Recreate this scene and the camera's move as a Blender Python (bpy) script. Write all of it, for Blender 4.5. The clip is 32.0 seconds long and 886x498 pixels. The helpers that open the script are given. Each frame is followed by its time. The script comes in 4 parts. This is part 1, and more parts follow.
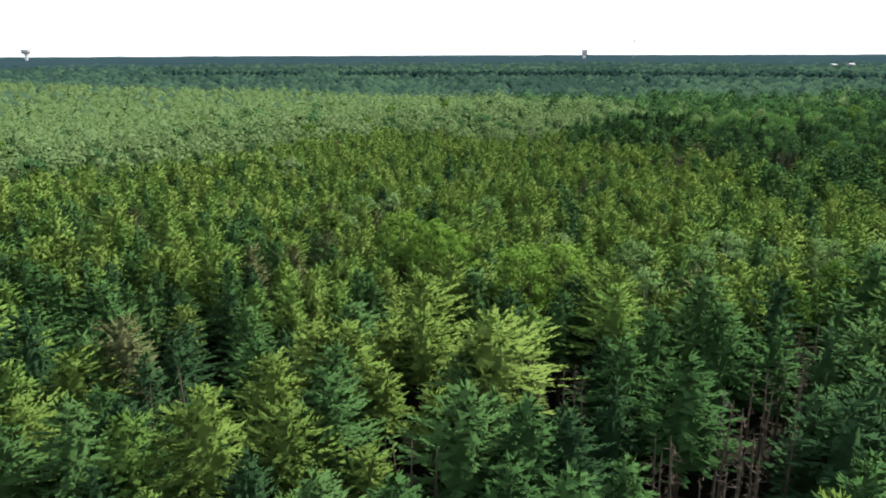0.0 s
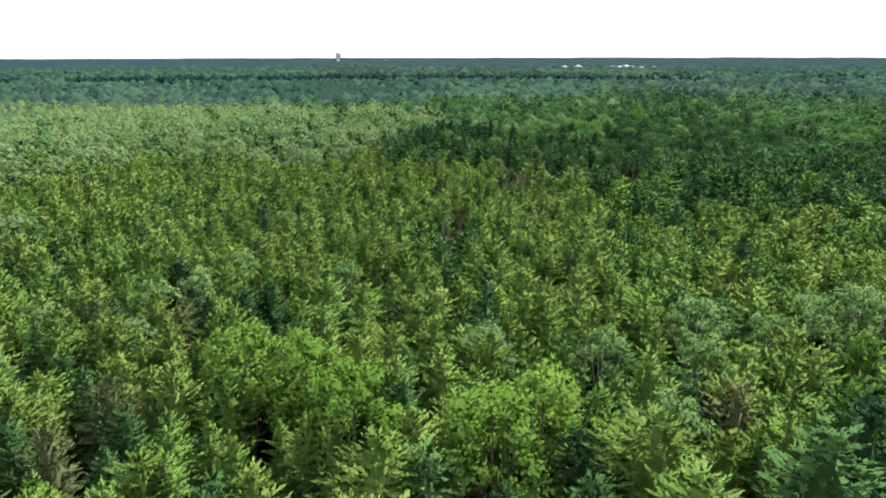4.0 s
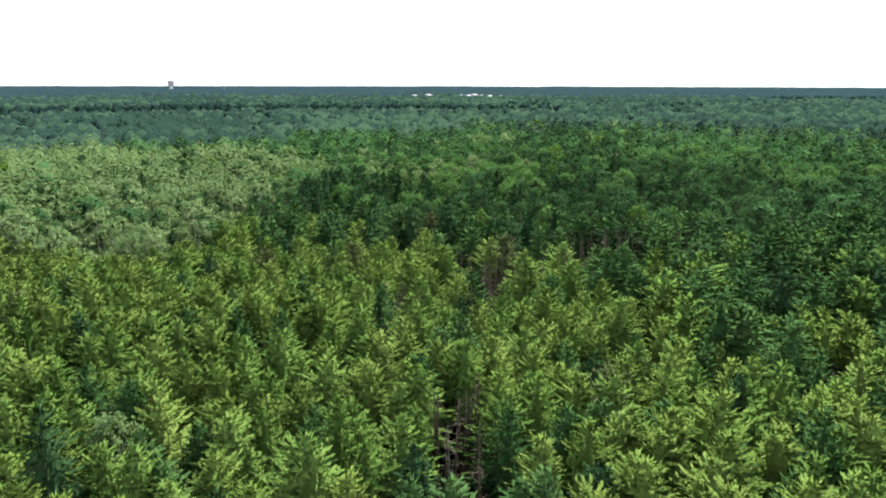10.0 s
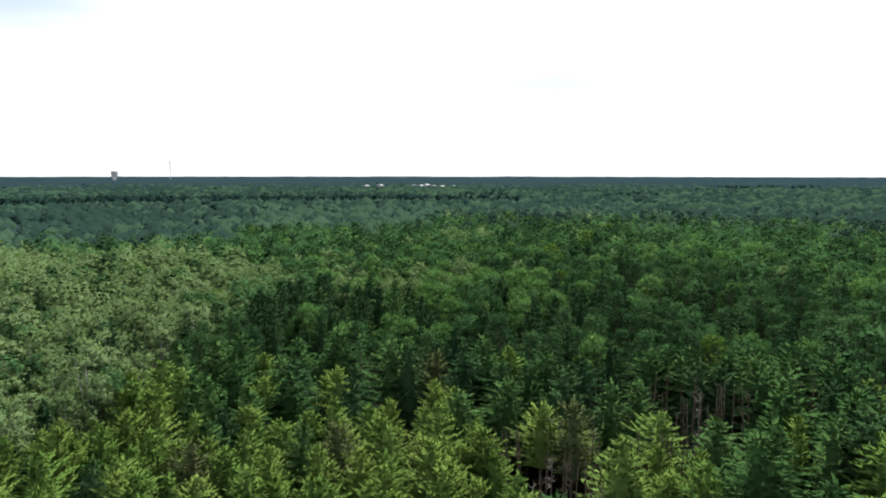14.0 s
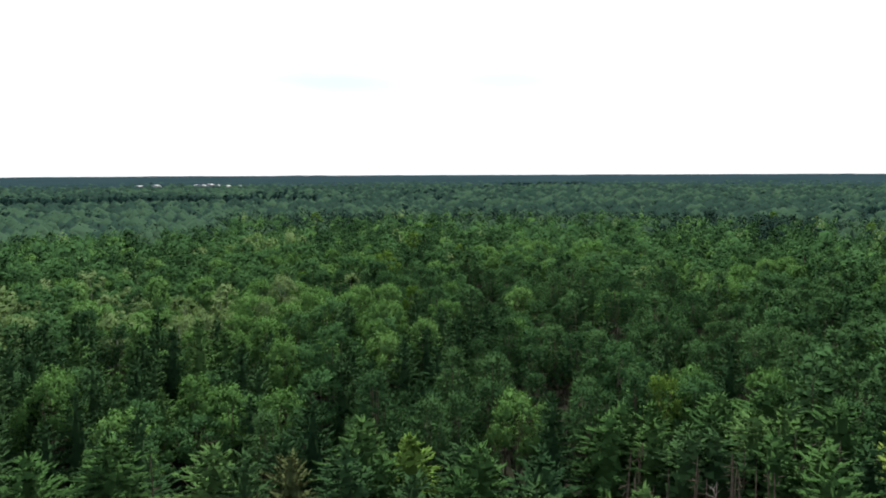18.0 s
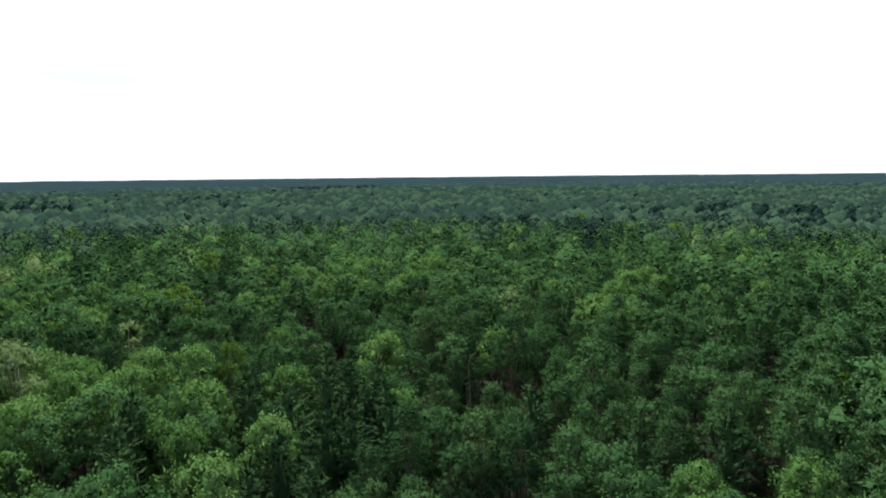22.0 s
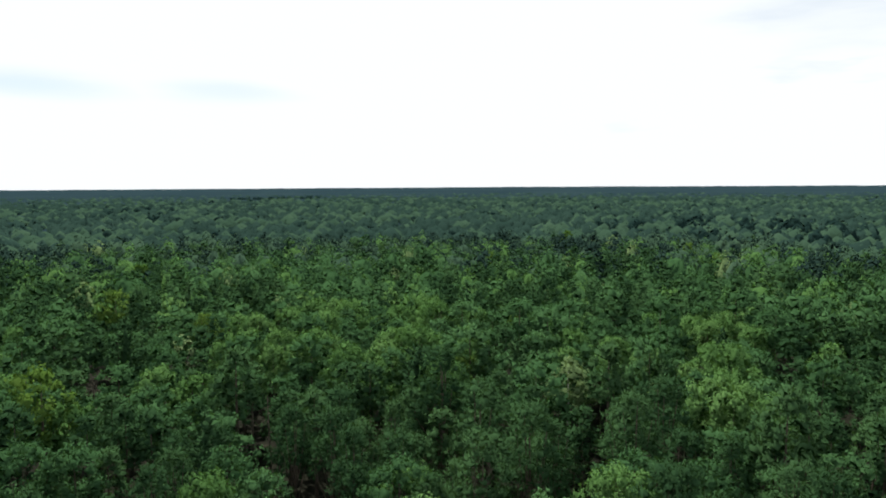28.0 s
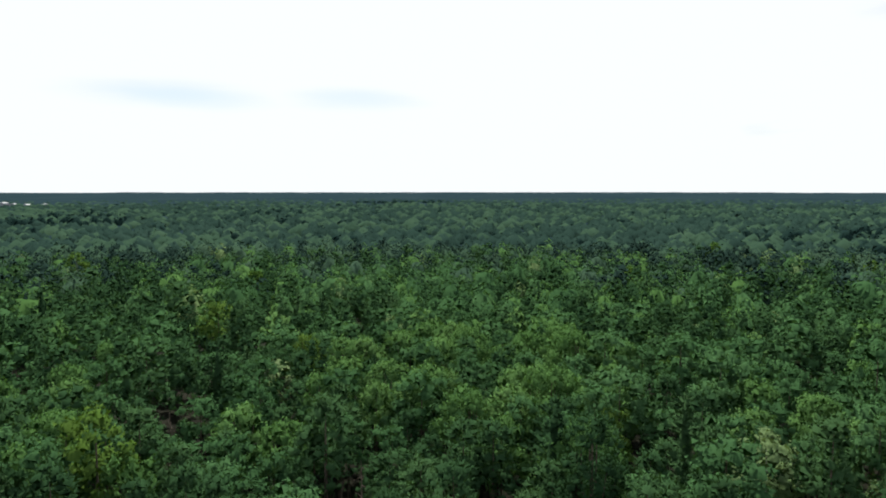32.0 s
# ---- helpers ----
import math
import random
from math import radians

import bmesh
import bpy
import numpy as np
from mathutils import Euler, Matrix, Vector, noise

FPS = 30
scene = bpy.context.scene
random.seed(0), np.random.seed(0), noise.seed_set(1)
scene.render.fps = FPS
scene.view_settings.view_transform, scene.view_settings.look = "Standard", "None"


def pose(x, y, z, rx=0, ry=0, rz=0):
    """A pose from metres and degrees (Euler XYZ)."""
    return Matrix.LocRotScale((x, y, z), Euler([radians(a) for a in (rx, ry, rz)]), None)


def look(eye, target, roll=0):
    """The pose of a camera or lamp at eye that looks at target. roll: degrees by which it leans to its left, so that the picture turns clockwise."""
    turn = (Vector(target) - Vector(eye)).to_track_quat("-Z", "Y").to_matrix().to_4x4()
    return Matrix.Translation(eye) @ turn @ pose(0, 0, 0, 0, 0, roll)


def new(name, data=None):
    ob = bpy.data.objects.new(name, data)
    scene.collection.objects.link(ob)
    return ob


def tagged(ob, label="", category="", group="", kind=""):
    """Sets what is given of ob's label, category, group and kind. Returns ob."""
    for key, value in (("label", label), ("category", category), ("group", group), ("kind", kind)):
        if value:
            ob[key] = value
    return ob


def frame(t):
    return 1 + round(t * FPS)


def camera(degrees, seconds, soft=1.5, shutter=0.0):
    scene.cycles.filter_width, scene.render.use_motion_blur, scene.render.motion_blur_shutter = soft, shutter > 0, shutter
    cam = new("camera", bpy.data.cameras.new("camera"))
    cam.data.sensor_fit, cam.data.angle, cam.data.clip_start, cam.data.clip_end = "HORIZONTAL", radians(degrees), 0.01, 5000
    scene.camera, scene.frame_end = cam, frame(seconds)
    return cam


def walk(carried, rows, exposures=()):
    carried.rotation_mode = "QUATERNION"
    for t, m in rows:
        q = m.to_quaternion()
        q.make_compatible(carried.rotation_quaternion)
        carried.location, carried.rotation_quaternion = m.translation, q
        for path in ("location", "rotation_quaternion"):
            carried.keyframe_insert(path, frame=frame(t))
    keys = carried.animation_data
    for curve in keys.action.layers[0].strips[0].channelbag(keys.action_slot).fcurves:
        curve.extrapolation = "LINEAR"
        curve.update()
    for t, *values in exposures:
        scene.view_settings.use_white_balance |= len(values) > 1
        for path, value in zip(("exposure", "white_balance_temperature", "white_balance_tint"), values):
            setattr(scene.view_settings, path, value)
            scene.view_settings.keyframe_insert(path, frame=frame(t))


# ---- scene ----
# camera: a drone flying level, about 20 m above the tree tops
cam = camera(66.7, 32.0, soft=1.9)
PATH = [
    (0.0, 0.00, 0.00, 33.00, 73.71, 0.18, 0.04),
    (0.5, -1.49, 3.86, 33.07, 73.56, 0.18, -2.64),
    (1.0, -2.83, 7.84, 33.08, 73.53, 0.20, -5.29),
    (1.5, -4.06, 11.82, 33.14, 73.45, 0.19, -7.95),
    (2.0, -5.09, 15.85, 33.16, 73.38, 0.21, -10.58),
    (2.5, -5.95, 19.87, 33.18, 73.36, 0.22, -13.21),
    (3.0, -6.60, 23.90, 33.20, 73.33, 0.21, -15.85),
    (3.5, -7.03, 27.89, 33.20, 73.30, 0.19, -18.46),
    (5.5, -6.86, 44.87, 33.26, 76.20, 0.03, -21.74),
    (6.0, -6.36, 48.89, 33.28, 76.22, 0.04, -21.86),
    (6.5, -5.71, 52.91, 33.27, 76.22, 0.03, -22.38),
    (7.0, -4.94, 56.99, 33.29, 76.20, -0.01, -23.34),
    (7.5, -4.08, 61.11, 33.30, 76.19, -0.07, -24.56),
    (8.0, -3.12, 65.26, 33.30, 76.16, -0.08, -25.82),
    (8.5, -2.11, 69.47, 33.25, 76.13, -0.11, -27.47),
    (9.0, -1.01, 73.72, 33.25, 76.13, -0.11, -29.33),
    (9.5, 0.02, 77.82, 33.19, 76.16, -0.14, -31.26),
    (10.0, 1.06, 81.93, 33.22, 76.16, -0.10, -33.16),
    (10.5, 2.23, 86.01, 33.17, 76.18, -0.06, -35.10),
    (11.0, 3.58, 90.38, 33.18, 76.24, -0.07, -36.71),
    (11.5, 5.04, 94.42, 33.48, 78.96, -0.09, -36.46),
    (12.0, 6.43, 98.33, 33.27, 83.53, -0.11, -36.23),
    (12.5, 7.97, 102.27, 33.23, 83.60, -0.07, -36.15),
    (13.0, 9.67, 106.13, 33.18, 83.65, -0.07, -36.10),
    (13.5, 11.38, 109.93, 33.18, 83.63, -0.02, -36.65),
    (14.0, 13.15, 113.67, 33.17, 83.61, -0.04, -37.48),
    (14.5, 15.00, 117.42, 33.16, 83.55, 0.01, -39.14),
    (16.5, 22.48, 131.33, 32.09, 83.53, 0.04, -48.35),
    (17.0, 24.50, 134.66, 32.11, 83.51, 0.15, -50.65),
    (17.5, 26.59, 137.95, 32.06, 83.52, 0.17, -52.94),
    (18.0, 28.75, 141.17, 32.07, 83.49, 0.24, -55.25),
    (18.5, 31.12, 144.25, 32.07, 83.49, 0.28, -57.52),
    (19.0, 33.64, 147.30, 32.08, 83.49, 0.33, -59.79),
    (19.5, 36.09, 150.07, 32.12, 83.52, 0.39, -61.89),
    (20.0, 39.00, 153.13, 32.15, 83.54, 0.42, -64.33),
    (20.5, 41.92, 155.84, 32.18, 83.56, 0.51, -66.57),
    (21.0, 44.95, 158.35, 32.21, 83.56, 0.51, -68.81),
    (21.5, 48.19, 160.82, 32.18, 83.62, 0.54, -71.07),
    (22.0, 51.43, 163.25, 32.22, 83.65, 0.58, -73.35),
    (22.5, 54.67, 165.63, 32.14, 83.65, 0.62, -75.64),
    (23.0, 57.74, 168.01, 32.21, 83.68, 0.62, -76.73),
    (23.5, 60.96, 170.17, 32.25, 83.85, 0.63, -76.51),
    (24.0, 64.34, 172.09, 32.30, 84.03, 0.61, -76.27),
    (24.5, 67.80, 173.86, 32.27, 84.15, 0.58, -76.05),
    (25.0, 71.25, 175.54, 32.27, 84.22, 0.65, -77.16),
    (25.5, 74.71, 177.17, 32.29, 84.30, 0.70, -78.52),
    (27.5, 86.16, 182.48, 32.27, 84.55, 0.42, -78.39),
    (28.0, 87.72, 183.36, 32.29, 84.53, 0.33, -78.16),
    (28.5, 88.70, 183.98, 32.18, 84.40, 0.34, -77.92),
    (29.0, 89.88, 184.48, 32.18, 84.38, 0.35, -77.69),
    (29.5, 91.41, 185.18, 32.19, 84.54, 0.16, -73.32),
    (30.0, 93.43, 185.66, 32.19, 84.62, 0.02, -69.31),
    (30.5, 95.69, 186.34, 32.21, 84.69, 0.04, -69.08),
    (31.0, 98.23, 187.11, 32.27, 84.78, 0.02, -68.89),
    (31.5, 100.89, 188.06, 32.34, 84.86, 0.04, -68.72),
    (32.0, 103.70, 189.18, 32.38, 84.94, 0.00, -67.87),
]
EXPOSURES = [(0.0, 0.96), (3.0, 1.18), (6.0, 1.34), (9.0, 1.30), (11.0, 1.12), (13.0, 0.78), (14.5, 0.60), (17.0, 0.56), (21.0, 0.66), (25.0, 0.51), (32.0, 0.39)]
walk(cam, [(t, pose(x, y, z, rx, ry, rz)) for t, x, y, z, rx, ry, rz in PATH], EXPOSURES)

# ---- world and sun ----
SUN_BEARING, SUN_HEIGHT = 55.0, 54.0        # degrees clockwise from +y, degrees above the horizon
world = bpy.data.worlds.new("sky")
scene.world = world
world.use_nodes = True
wn, wl = world.node_tree.nodes, world.node_tree.links
wn.clear()
out = wn.new("ShaderNodeOutputWorld")
sky = wn.new("ShaderNodeTexSky")
sky.sky_type = "NISHITA"
sky.sun_disc = False
sky.sun_elevation = radians(SUN_HEIGHT)
sky.sun_rotation = radians(SUN_BEARING)
clear = wn.new("ShaderNodeBackground")
clear.inputs["Strength"].default_value = 0.09
wl.new(sky.outputs["Color"], clear.inputs["Color"])
cloud = wn.new("ShaderNodeBackground")
cloud.inputs["Color"].default_value = (0.94, 0.98, 1.0, 1)
cloud.inputs["Strength"].default_value = 0.79
coord = wn.new("ShaderNodeTexCoord")
stretch = wn.new("ShaderNodeMapping")
stretch.inputs["Scale"].default_value = (1.6, 1.6, 9.0)
wl.new(coord.outputs["Generated"], stretch.inputs["Vector"])
puffs = wn.new("ShaderNodeTexNoise")
puffs.inputs["Scale"].default_value = 1.7
puffs.inputs["Detail"].default_value = 5.0
wl.new(stretch.outputs["Vector"], puffs.inputs["Vector"])
cover = wn.new("ShaderNodeMapRange")
cover.inputs["From Min"].default_value = 0.2
cover.inputs["From Max"].default_value = 0.34
cover.inputs["To Min"].default_value = 0.35
wl.new(puffs.outputs["Fac"], cover.inputs["Value"])
# the cloud opens overhead
height = wn.new("ShaderNodeSeparateXYZ")
wl.new(coord.outputs["Generated"], height.inputs[0])
thin = wn.new("ShaderNodeMapRange")
thin.interpolation_type = "SMOOTHSTEP"
thin.inputs["From Min"].default_value, thin.inputs["From Max"].default_value = 0.32, 0.8
thin.inputs["To Min"].default_value, thin.inputs["To Max"].default_value = 1.0, 0.3
wl.new(height.outputs["Z"], thin.inputs["Value"])
opened = wn.new("ShaderNodeMath"); opened.operation = "MULTIPLY"
wl.new(cover.outputs["Result"], opened.inputs[0]); wl.new(thin.outputs["Result"], opened.inputs[1])
# thin breaks in the cloud, low over the horizon: bearing, height, half width and half depth in degrees, how open
veil = opened.outputs[0]
for bearing, height, wide, deep, openness in ((46, 7.3, 7.5, 1.2, 0.68), (60.5, 7.5, 6.0, 1.0, 0.5), (109, 14.5, 10.0, 4.0, 0.75), (5, 12.5, 9.0, 2.5, 0.6), (-31, 5.5, 8.0, 4.5, 0.6), (90, 15.5, 9, 1.2, 0.5)):
    away = wn.new("ShaderNodeVectorMath"); away.operation = "SUBTRACT"
    wl.new(coord.outputs["Generated"], away.inputs[0])
    away.inputs[1].default_value = (math.sin(radians(bearing)) * math.cos(radians(height)), math.cos(radians(bearing)) * math.cos(radians(height)), math.sin(radians(height)))
    scaled = wn.new("ShaderNodeVectorMath"); scaled.operation = "MULTIPLY"
    wl.new(away.outputs[0], scaled.inputs[0])
    scaled.inputs[1].default_value = (1 / radians(wide), 1 / radians(wide), 1 / radians(deep))
    size = wn.new("ShaderNodeVectorMath"); size.operation = "LENGTH"
    wl.new(scaled.outputs[0], size.inputs[0])
    ragged = wn.new("ShaderNodeMath"); ragged.operation = "MULTIPLY_ADD"
    wl.new(puffs.outputs["Fac"], ragged.inputs[0]); ragged.inputs[1].default_value = 2.2
    wl.new(size.outputs["Value"], ragged.inputs[2])
    edge = wn.new("ShaderNodeMapRange")
    edge.interpolation_type = "SMOOTHSTEP"
    edge.inputs["From Min"].default_value = 1.0
    edge.inputs["From Max"].default_value = 2.2
    edge.inputs["To Min"].default_value = 1 - openness
    wl.new(ragged.outputs[0], edge.inputs["Value"])
    least = wn.new("ShaderNodeMath"); least.operation = "MINIMUM"
    wl.new(veil, least.inputs[0]); wl.new(edge.outputs["Result"], least.inputs[1])
    veil = least.outputs[0]
blend = wn.new("ShaderNodeMixShader")
wl.new(veil, blend.inputs["Fac"])
wl.new(clear.outputs["Background"], blend.inputs[1])
wl.new(cloud.outputs["Background"], blend.inputs[2])
wl.new(blend.outputs["Shader"], out.inputs["Surface"])

lamp = bpy.data.lights.new("sun", "SUN")
lamp.energy, lamp.angle, lamp.color = 4.4, radians(0.8), (1.0, 0.95, 0.86)
b, e = radians(SUN_BEARING), radians(SUN_HEIGHT)
sun = new("sun", lamp)
sun.matrix_world = look((math.sin(b) * math.cos(e) * 400, math.cos(b) * math.cos(e) * 400, math.sin(e) * 400), (0, 0, 0))


# ---- materials ----
def nodes_of(name):
    mat = bpy.data.materials.new(name)
    mat.use_nodes = True
    return mat, mat.node_tree.nodes, mat.node_tree.links, mat.node_tree.nodes["Principled BSDF"]


def ramp(nodes, colours):
    r = nodes.new("ShaderNodeValToRGB")
    while len(r.color_ramp.elements) < len(colours):
        r.color_ramp.elements.new(0.5)
    for el, (p, c) in zip(r.color_ramp.elements, colours):
        el.position, el.color = p, (*c, 1)
    return r


def foliage(name, dark, mid, light, patch=0.16, leafy=0.3, gloss=0.95, each=0.28):
    """Leaves or needles: a colour that changes from tree to tree and from twig to twig, and lets light through."""
    mat, n, l, p = nodes_of(name)
    geo = n.new("ShaderNodeNewGeometry")
    p.inputs["Specular IOR Level"].default_value = 0.0
    info = n.new("ShaderNodeObjectInfo")
    big = n.new("ShaderNodeTexNoise")
    big.inputs["Scale"].default_value = patch
    big.inputs["Detail"].default_value = 1.5
    l.new(geo.outputs["Position"], big.inputs["Vector"])
    mul = n.new("ShaderNodeMath"); mul.operation = "MULTIPLY_ADD"
    l.new(big.outputs["Fac"], mul.inputs[0]); mul.inputs[1].default_value = 0.9
    l.new(info.outputs["Random"], mul.inputs[2])
    isl = n.new("ShaderNodeMath"); isl.operation = "MULTIPLY_ADD"
    l.new(geo.outputs["Random Per Island"], isl.inputs[0]); isl.inputs[1].default_value = each
    l.new(mul.outputs[0], isl.inputs[2])
    sca = n.new("ShaderNodeMath"); sca.operation = "MULTIPLY_ADD"
    l.new(isl.outputs[0], sca.inputs[0]); sca.inputs[1].default_value = 0.62; sca.inputs[2].default_value = -0.16 - (each - 0.28) * 0.31
    r = ramp(n, [(0.0, dark), (0.5, mid), (1.0, light)])
    l.new(sca.outputs[0], r.inputs["Fac"])
    l.new(r.outputs["Color"], p.inputs["Base Color"])
    p.inputs["Roughness"].default_value = gloss
    tr = n.new("ShaderNodeBsdfTranslucent")
    warm = n.new("ShaderNodeMix"); warm.data_type = "RGBA"; warm.blend_type = "MULTIPLY"
    warm.inputs["Factor"].default_value = 1.0
    l.new(r.outputs["Color"], warm.inputs[6]); warm.inputs[7].default_value = (1.15, 1.2, 0.7, 1)
    l.new(warm.outputs[2], tr.inputs["Color"])
    mx = n.new("ShaderNodeMixShader"); mx.inputs["Fac"].default_value = leafy
    l.new(p.outputs["BSDF"], mx.inputs[1]); l.new(tr.outputs["BSDF"], mx.inputs[2])
    l.new(mx.outputs["Shader"], n["Material Output"].inputs["Surface"])
    return mat


def rough(name, dark, light, scale, rug=0.9, bump=0.3, fine=6.0):
    mat, n, l, p = nodes_of(name)
    co = n.new("ShaderNodeTexCoord")
    a = n.new("ShaderNodeTexNoise"); a.inputs["Scale"].default_value = scale; a.inputs["Detail"].default_value = 6
    c = n.new("ShaderNodeTexNoise"); c.inputs["Scale"].default_value = scale * fine; c.inputs["Detail"].default_value = 3
    l.new(co.outputs["Object"], a.inputs["Vector"]); l.new(co.outputs["Object"], c.inputs["Vector"])
    m = n.new("ShaderNodeMath"); m.operation = "MULTIPLY_ADD"
    l.new(c.outputs["Fac"], m.inputs[0]); m.inputs[1].default_value = 0.6
    half = n.new("ShaderNodeMath"); half.operation = "MULTIPLY_ADD"
    l.new(a.outputs["Fac"], half.inputs[0]); half.inputs[1].default_value = 1.4; half.inputs[2].default_value = -0.5
    l.new(half.outputs[0], m.inputs[2])
    r = ramp(n, [(0.15, dark), (0.85, light)])
    l.new(m.outputs[0], r.inputs["Fac"]); l.new(r.outputs["Color"], p.inputs["Base Color"])
    p.inputs["Roughness"].default_value = rug
    p.inputs["Specular IOR Level"].default_value = 0.08 if rug > 0.8 else 0.5
    bp = n.new("ShaderNodeBump"); bp.inputs["Strength"].default_value = bump
    l.new(c.outputs["Fac"], bp.inputs["Height"]); l.new(bp.outputs["Normal"], p.inputs["Normal"])
    return mat


M_SPRUCE = foliage("spruce_needles", (0.052, 0.102, 0.025), (0.092, 0.166, 0.038), (0.140, 0.222, 0.058), leafy=0.08, each=0.1)
M_PINE = foliage("pine_needles", (0.080, 0.140, 0.031), (0.118, 0.192, 0.044), (0.158, 0.230, 0.062), leafy=0.08, each=0.1)
M_FIR = foliage("fir_needles", (0.024, 0.058, 0.020), (0.043, 0.096, 0.031), (0.073, 0.138, 0.046), leafy=0.06, each=0.1)
M_SCOTS = foliage("scots_pine_needles", (0.062, 0.106, 0.025), (0.104, 0.166, 0.038), (0.150, 0.214, 0.055), leafy=0.08, each=0.1)
M_DARK = foliage("dark_spruce_needles", (0.014, 0.035, 0.016), (0.025, 0.057, 0.024), (0.042, 0.086, 0.034), leafy=0.06, each=0.1)
M_PITCH = foliage("pitch_pine_needles", (0.018, 0.046, 0.020), (0.032, 0.074, 0.030), (0.053, 0.110, 0.043), leafy=0.2, each=0.12)
M_BROWN = foliage("browned_pine_needles", (0.048, 0.070, 0.030), (0.078, 0.098, 0.042), (0.115, 0.130, 0.060), leafy=0.10)
M_BIRCH = foliage("birch_leaves", (0.082, 0.136, 0.052), (0.120, 0.186, 0.078), (0.158, 0.226, 0.108), leafy=0.24, each=0.12)
M_OAK = foliage("oak_leaves", (0.029, 0.070, 0.028), (0.045, 0.106, 0.041), (0.066, 0.142, 0.056), leafy=0.2, each=0.14)
M_GREAT = foliage("bright_oak_leaves", (0.053, 0.120, 0.036), (0.077, 0.163, 0.049), (0.106, 0.203, 0.067), leafy=0.2, each=0.18)
M_LIME = foliage("lime_green_leaves", (0.065, 0.135, 0.024), (0.090, 0.170, 0.030), (0.125, 0.210, 0.042), leafy=0.22)
M_GOLD = foliage("yellow_green_leaves", (0.046, 0.100, 0.018), (0.066, 0.128, 0.025), (0.092, 0.158, 0.034), leafy=0.22)
M_SILVER = foliage("silvery_poplar_leaves", (0.062, 0.122, 0.040), (0.098, 0.172, 0.060), (0.142, 0.222, 0.088), leafy=0.16)
# far copy of the pine green, blue haze put into its colour
M_HAZEPINE = foliage("hazed_pine_canopy", (0.014, 0.030, 0.024), (0.022, 0.046, 0.036), (0.034, 0.064, 0.047), patch=0.012, leafy=0.02, gloss=1.0, each=0.45)
# horizon haze and the shade between far crowns painted into one colour
M_HAZEROOF = foliage("hazed_closed_canopy", (0.008, 0.018, 0.023), (0.017, 0.034, 0.042), (0.032, 0.058, 0.064), patch=0.006, leafy=0.02, gloss=1.0)
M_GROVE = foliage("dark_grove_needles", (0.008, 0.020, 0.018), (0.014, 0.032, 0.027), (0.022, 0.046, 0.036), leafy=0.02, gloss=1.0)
# far copy of the oak green, likewise blued for haze
M_HAZEOAK = foliage("hazed_mixed_canopy", (0.022, 0.048, 0.031), (0.034, 0.068, 0.043), (0.050, 0.092, 0.056), patch=0.018, leafy=0.02, gloss=1.0, each=0.45)
M_BARK = rough("grey_brown_bark", (0.045, 0.037, 0.028), (0.165, 0.135, 0.105), 3.0)
M_PALE = rough("bleached_dead_wood", (0.09, 0.08, 0.07), (0.26, 0.24, 0.22), 4.0)
M_BIRCHBARK = rough("pale_birch_bark", (0.12, 0.11, 0.10), (0.55, 0.53, 0.50), 3.5)
# litter and earth taken near black: the trees' shade is in the colour
M_FLOOR = rough("shaded_forest_floor", (0.006, 0.007, 0.004), (0.016, 0.017, 0.009), 0.35, bump=0.6)
M_WHITE = rough("pale_painted_sheet", (0.20, 0.22, 0.25), (0.36, 0.38, 0.41), 0.2, rug=0.5, bump=0.05)
M_CONCRETE = rough("weathered_grey_tank_paint", (0.36, 0.37, 0.38), (0.50, 0.50, 0.50), 0.3, bump=0.1)
M_TANK = rough("white_tank_paint", (0.62, 0.64, 0.67), (0.8, 0.81, 0.83), 0.2, rug=0.5, bump=0.03)
M_STEEL = rough("galvanised_steel", (0.22, 0.23, 0.24), (0.42, 0.43, 0.44), 0.5, rug=0.45, bump=0.05)
M_GLASS = rough("dark_window_glass", (0.02, 0.025, 0.03), (0.05, 0.06, 0.07), 0.4, rug=0.15, bump=0.0)


# ---- mesh helpers ----
class Soup:
    """Triangles gathered as arrays, with the way that the foliage faces at each corner."""
    def __init__(self):
        self.v, self.f, self.m, self.n = [], [], [], 0

    def add(self, verts, faces, facing=None):
        verts = np.asarray(verts, float).reshape(-1, 3)
        self.v.append(verts)
        self.f.append(np.asarray(faces, int).reshape(-1, 3) + self.n)
        self.m.append(np.zeros_like(verts) if facing is None else np.asarray(facing, float).reshape(-1, 3))
        self.n += len(verts)

    def tris(self, pts, facing=None):
        """Loose triangles; facing: one direction for each of them, or one for all."""
        pts = np.asarray(pts, float).reshape(-1, 3)
        if facing is not None:
            facing = np.asarray(facing, float).reshape(-1, 3)
            facing = np.repeat(facing, 3, 0) if len(facing) * 3 == len(pts) else np.repeat(facing[:1], len(pts), 0)
        self.add(pts, np.arange(len(pts)), facing)

    def arrays(self):
        return np.concatenate(self.v), np.concatenate(self.f), np.concatenate(self.m)


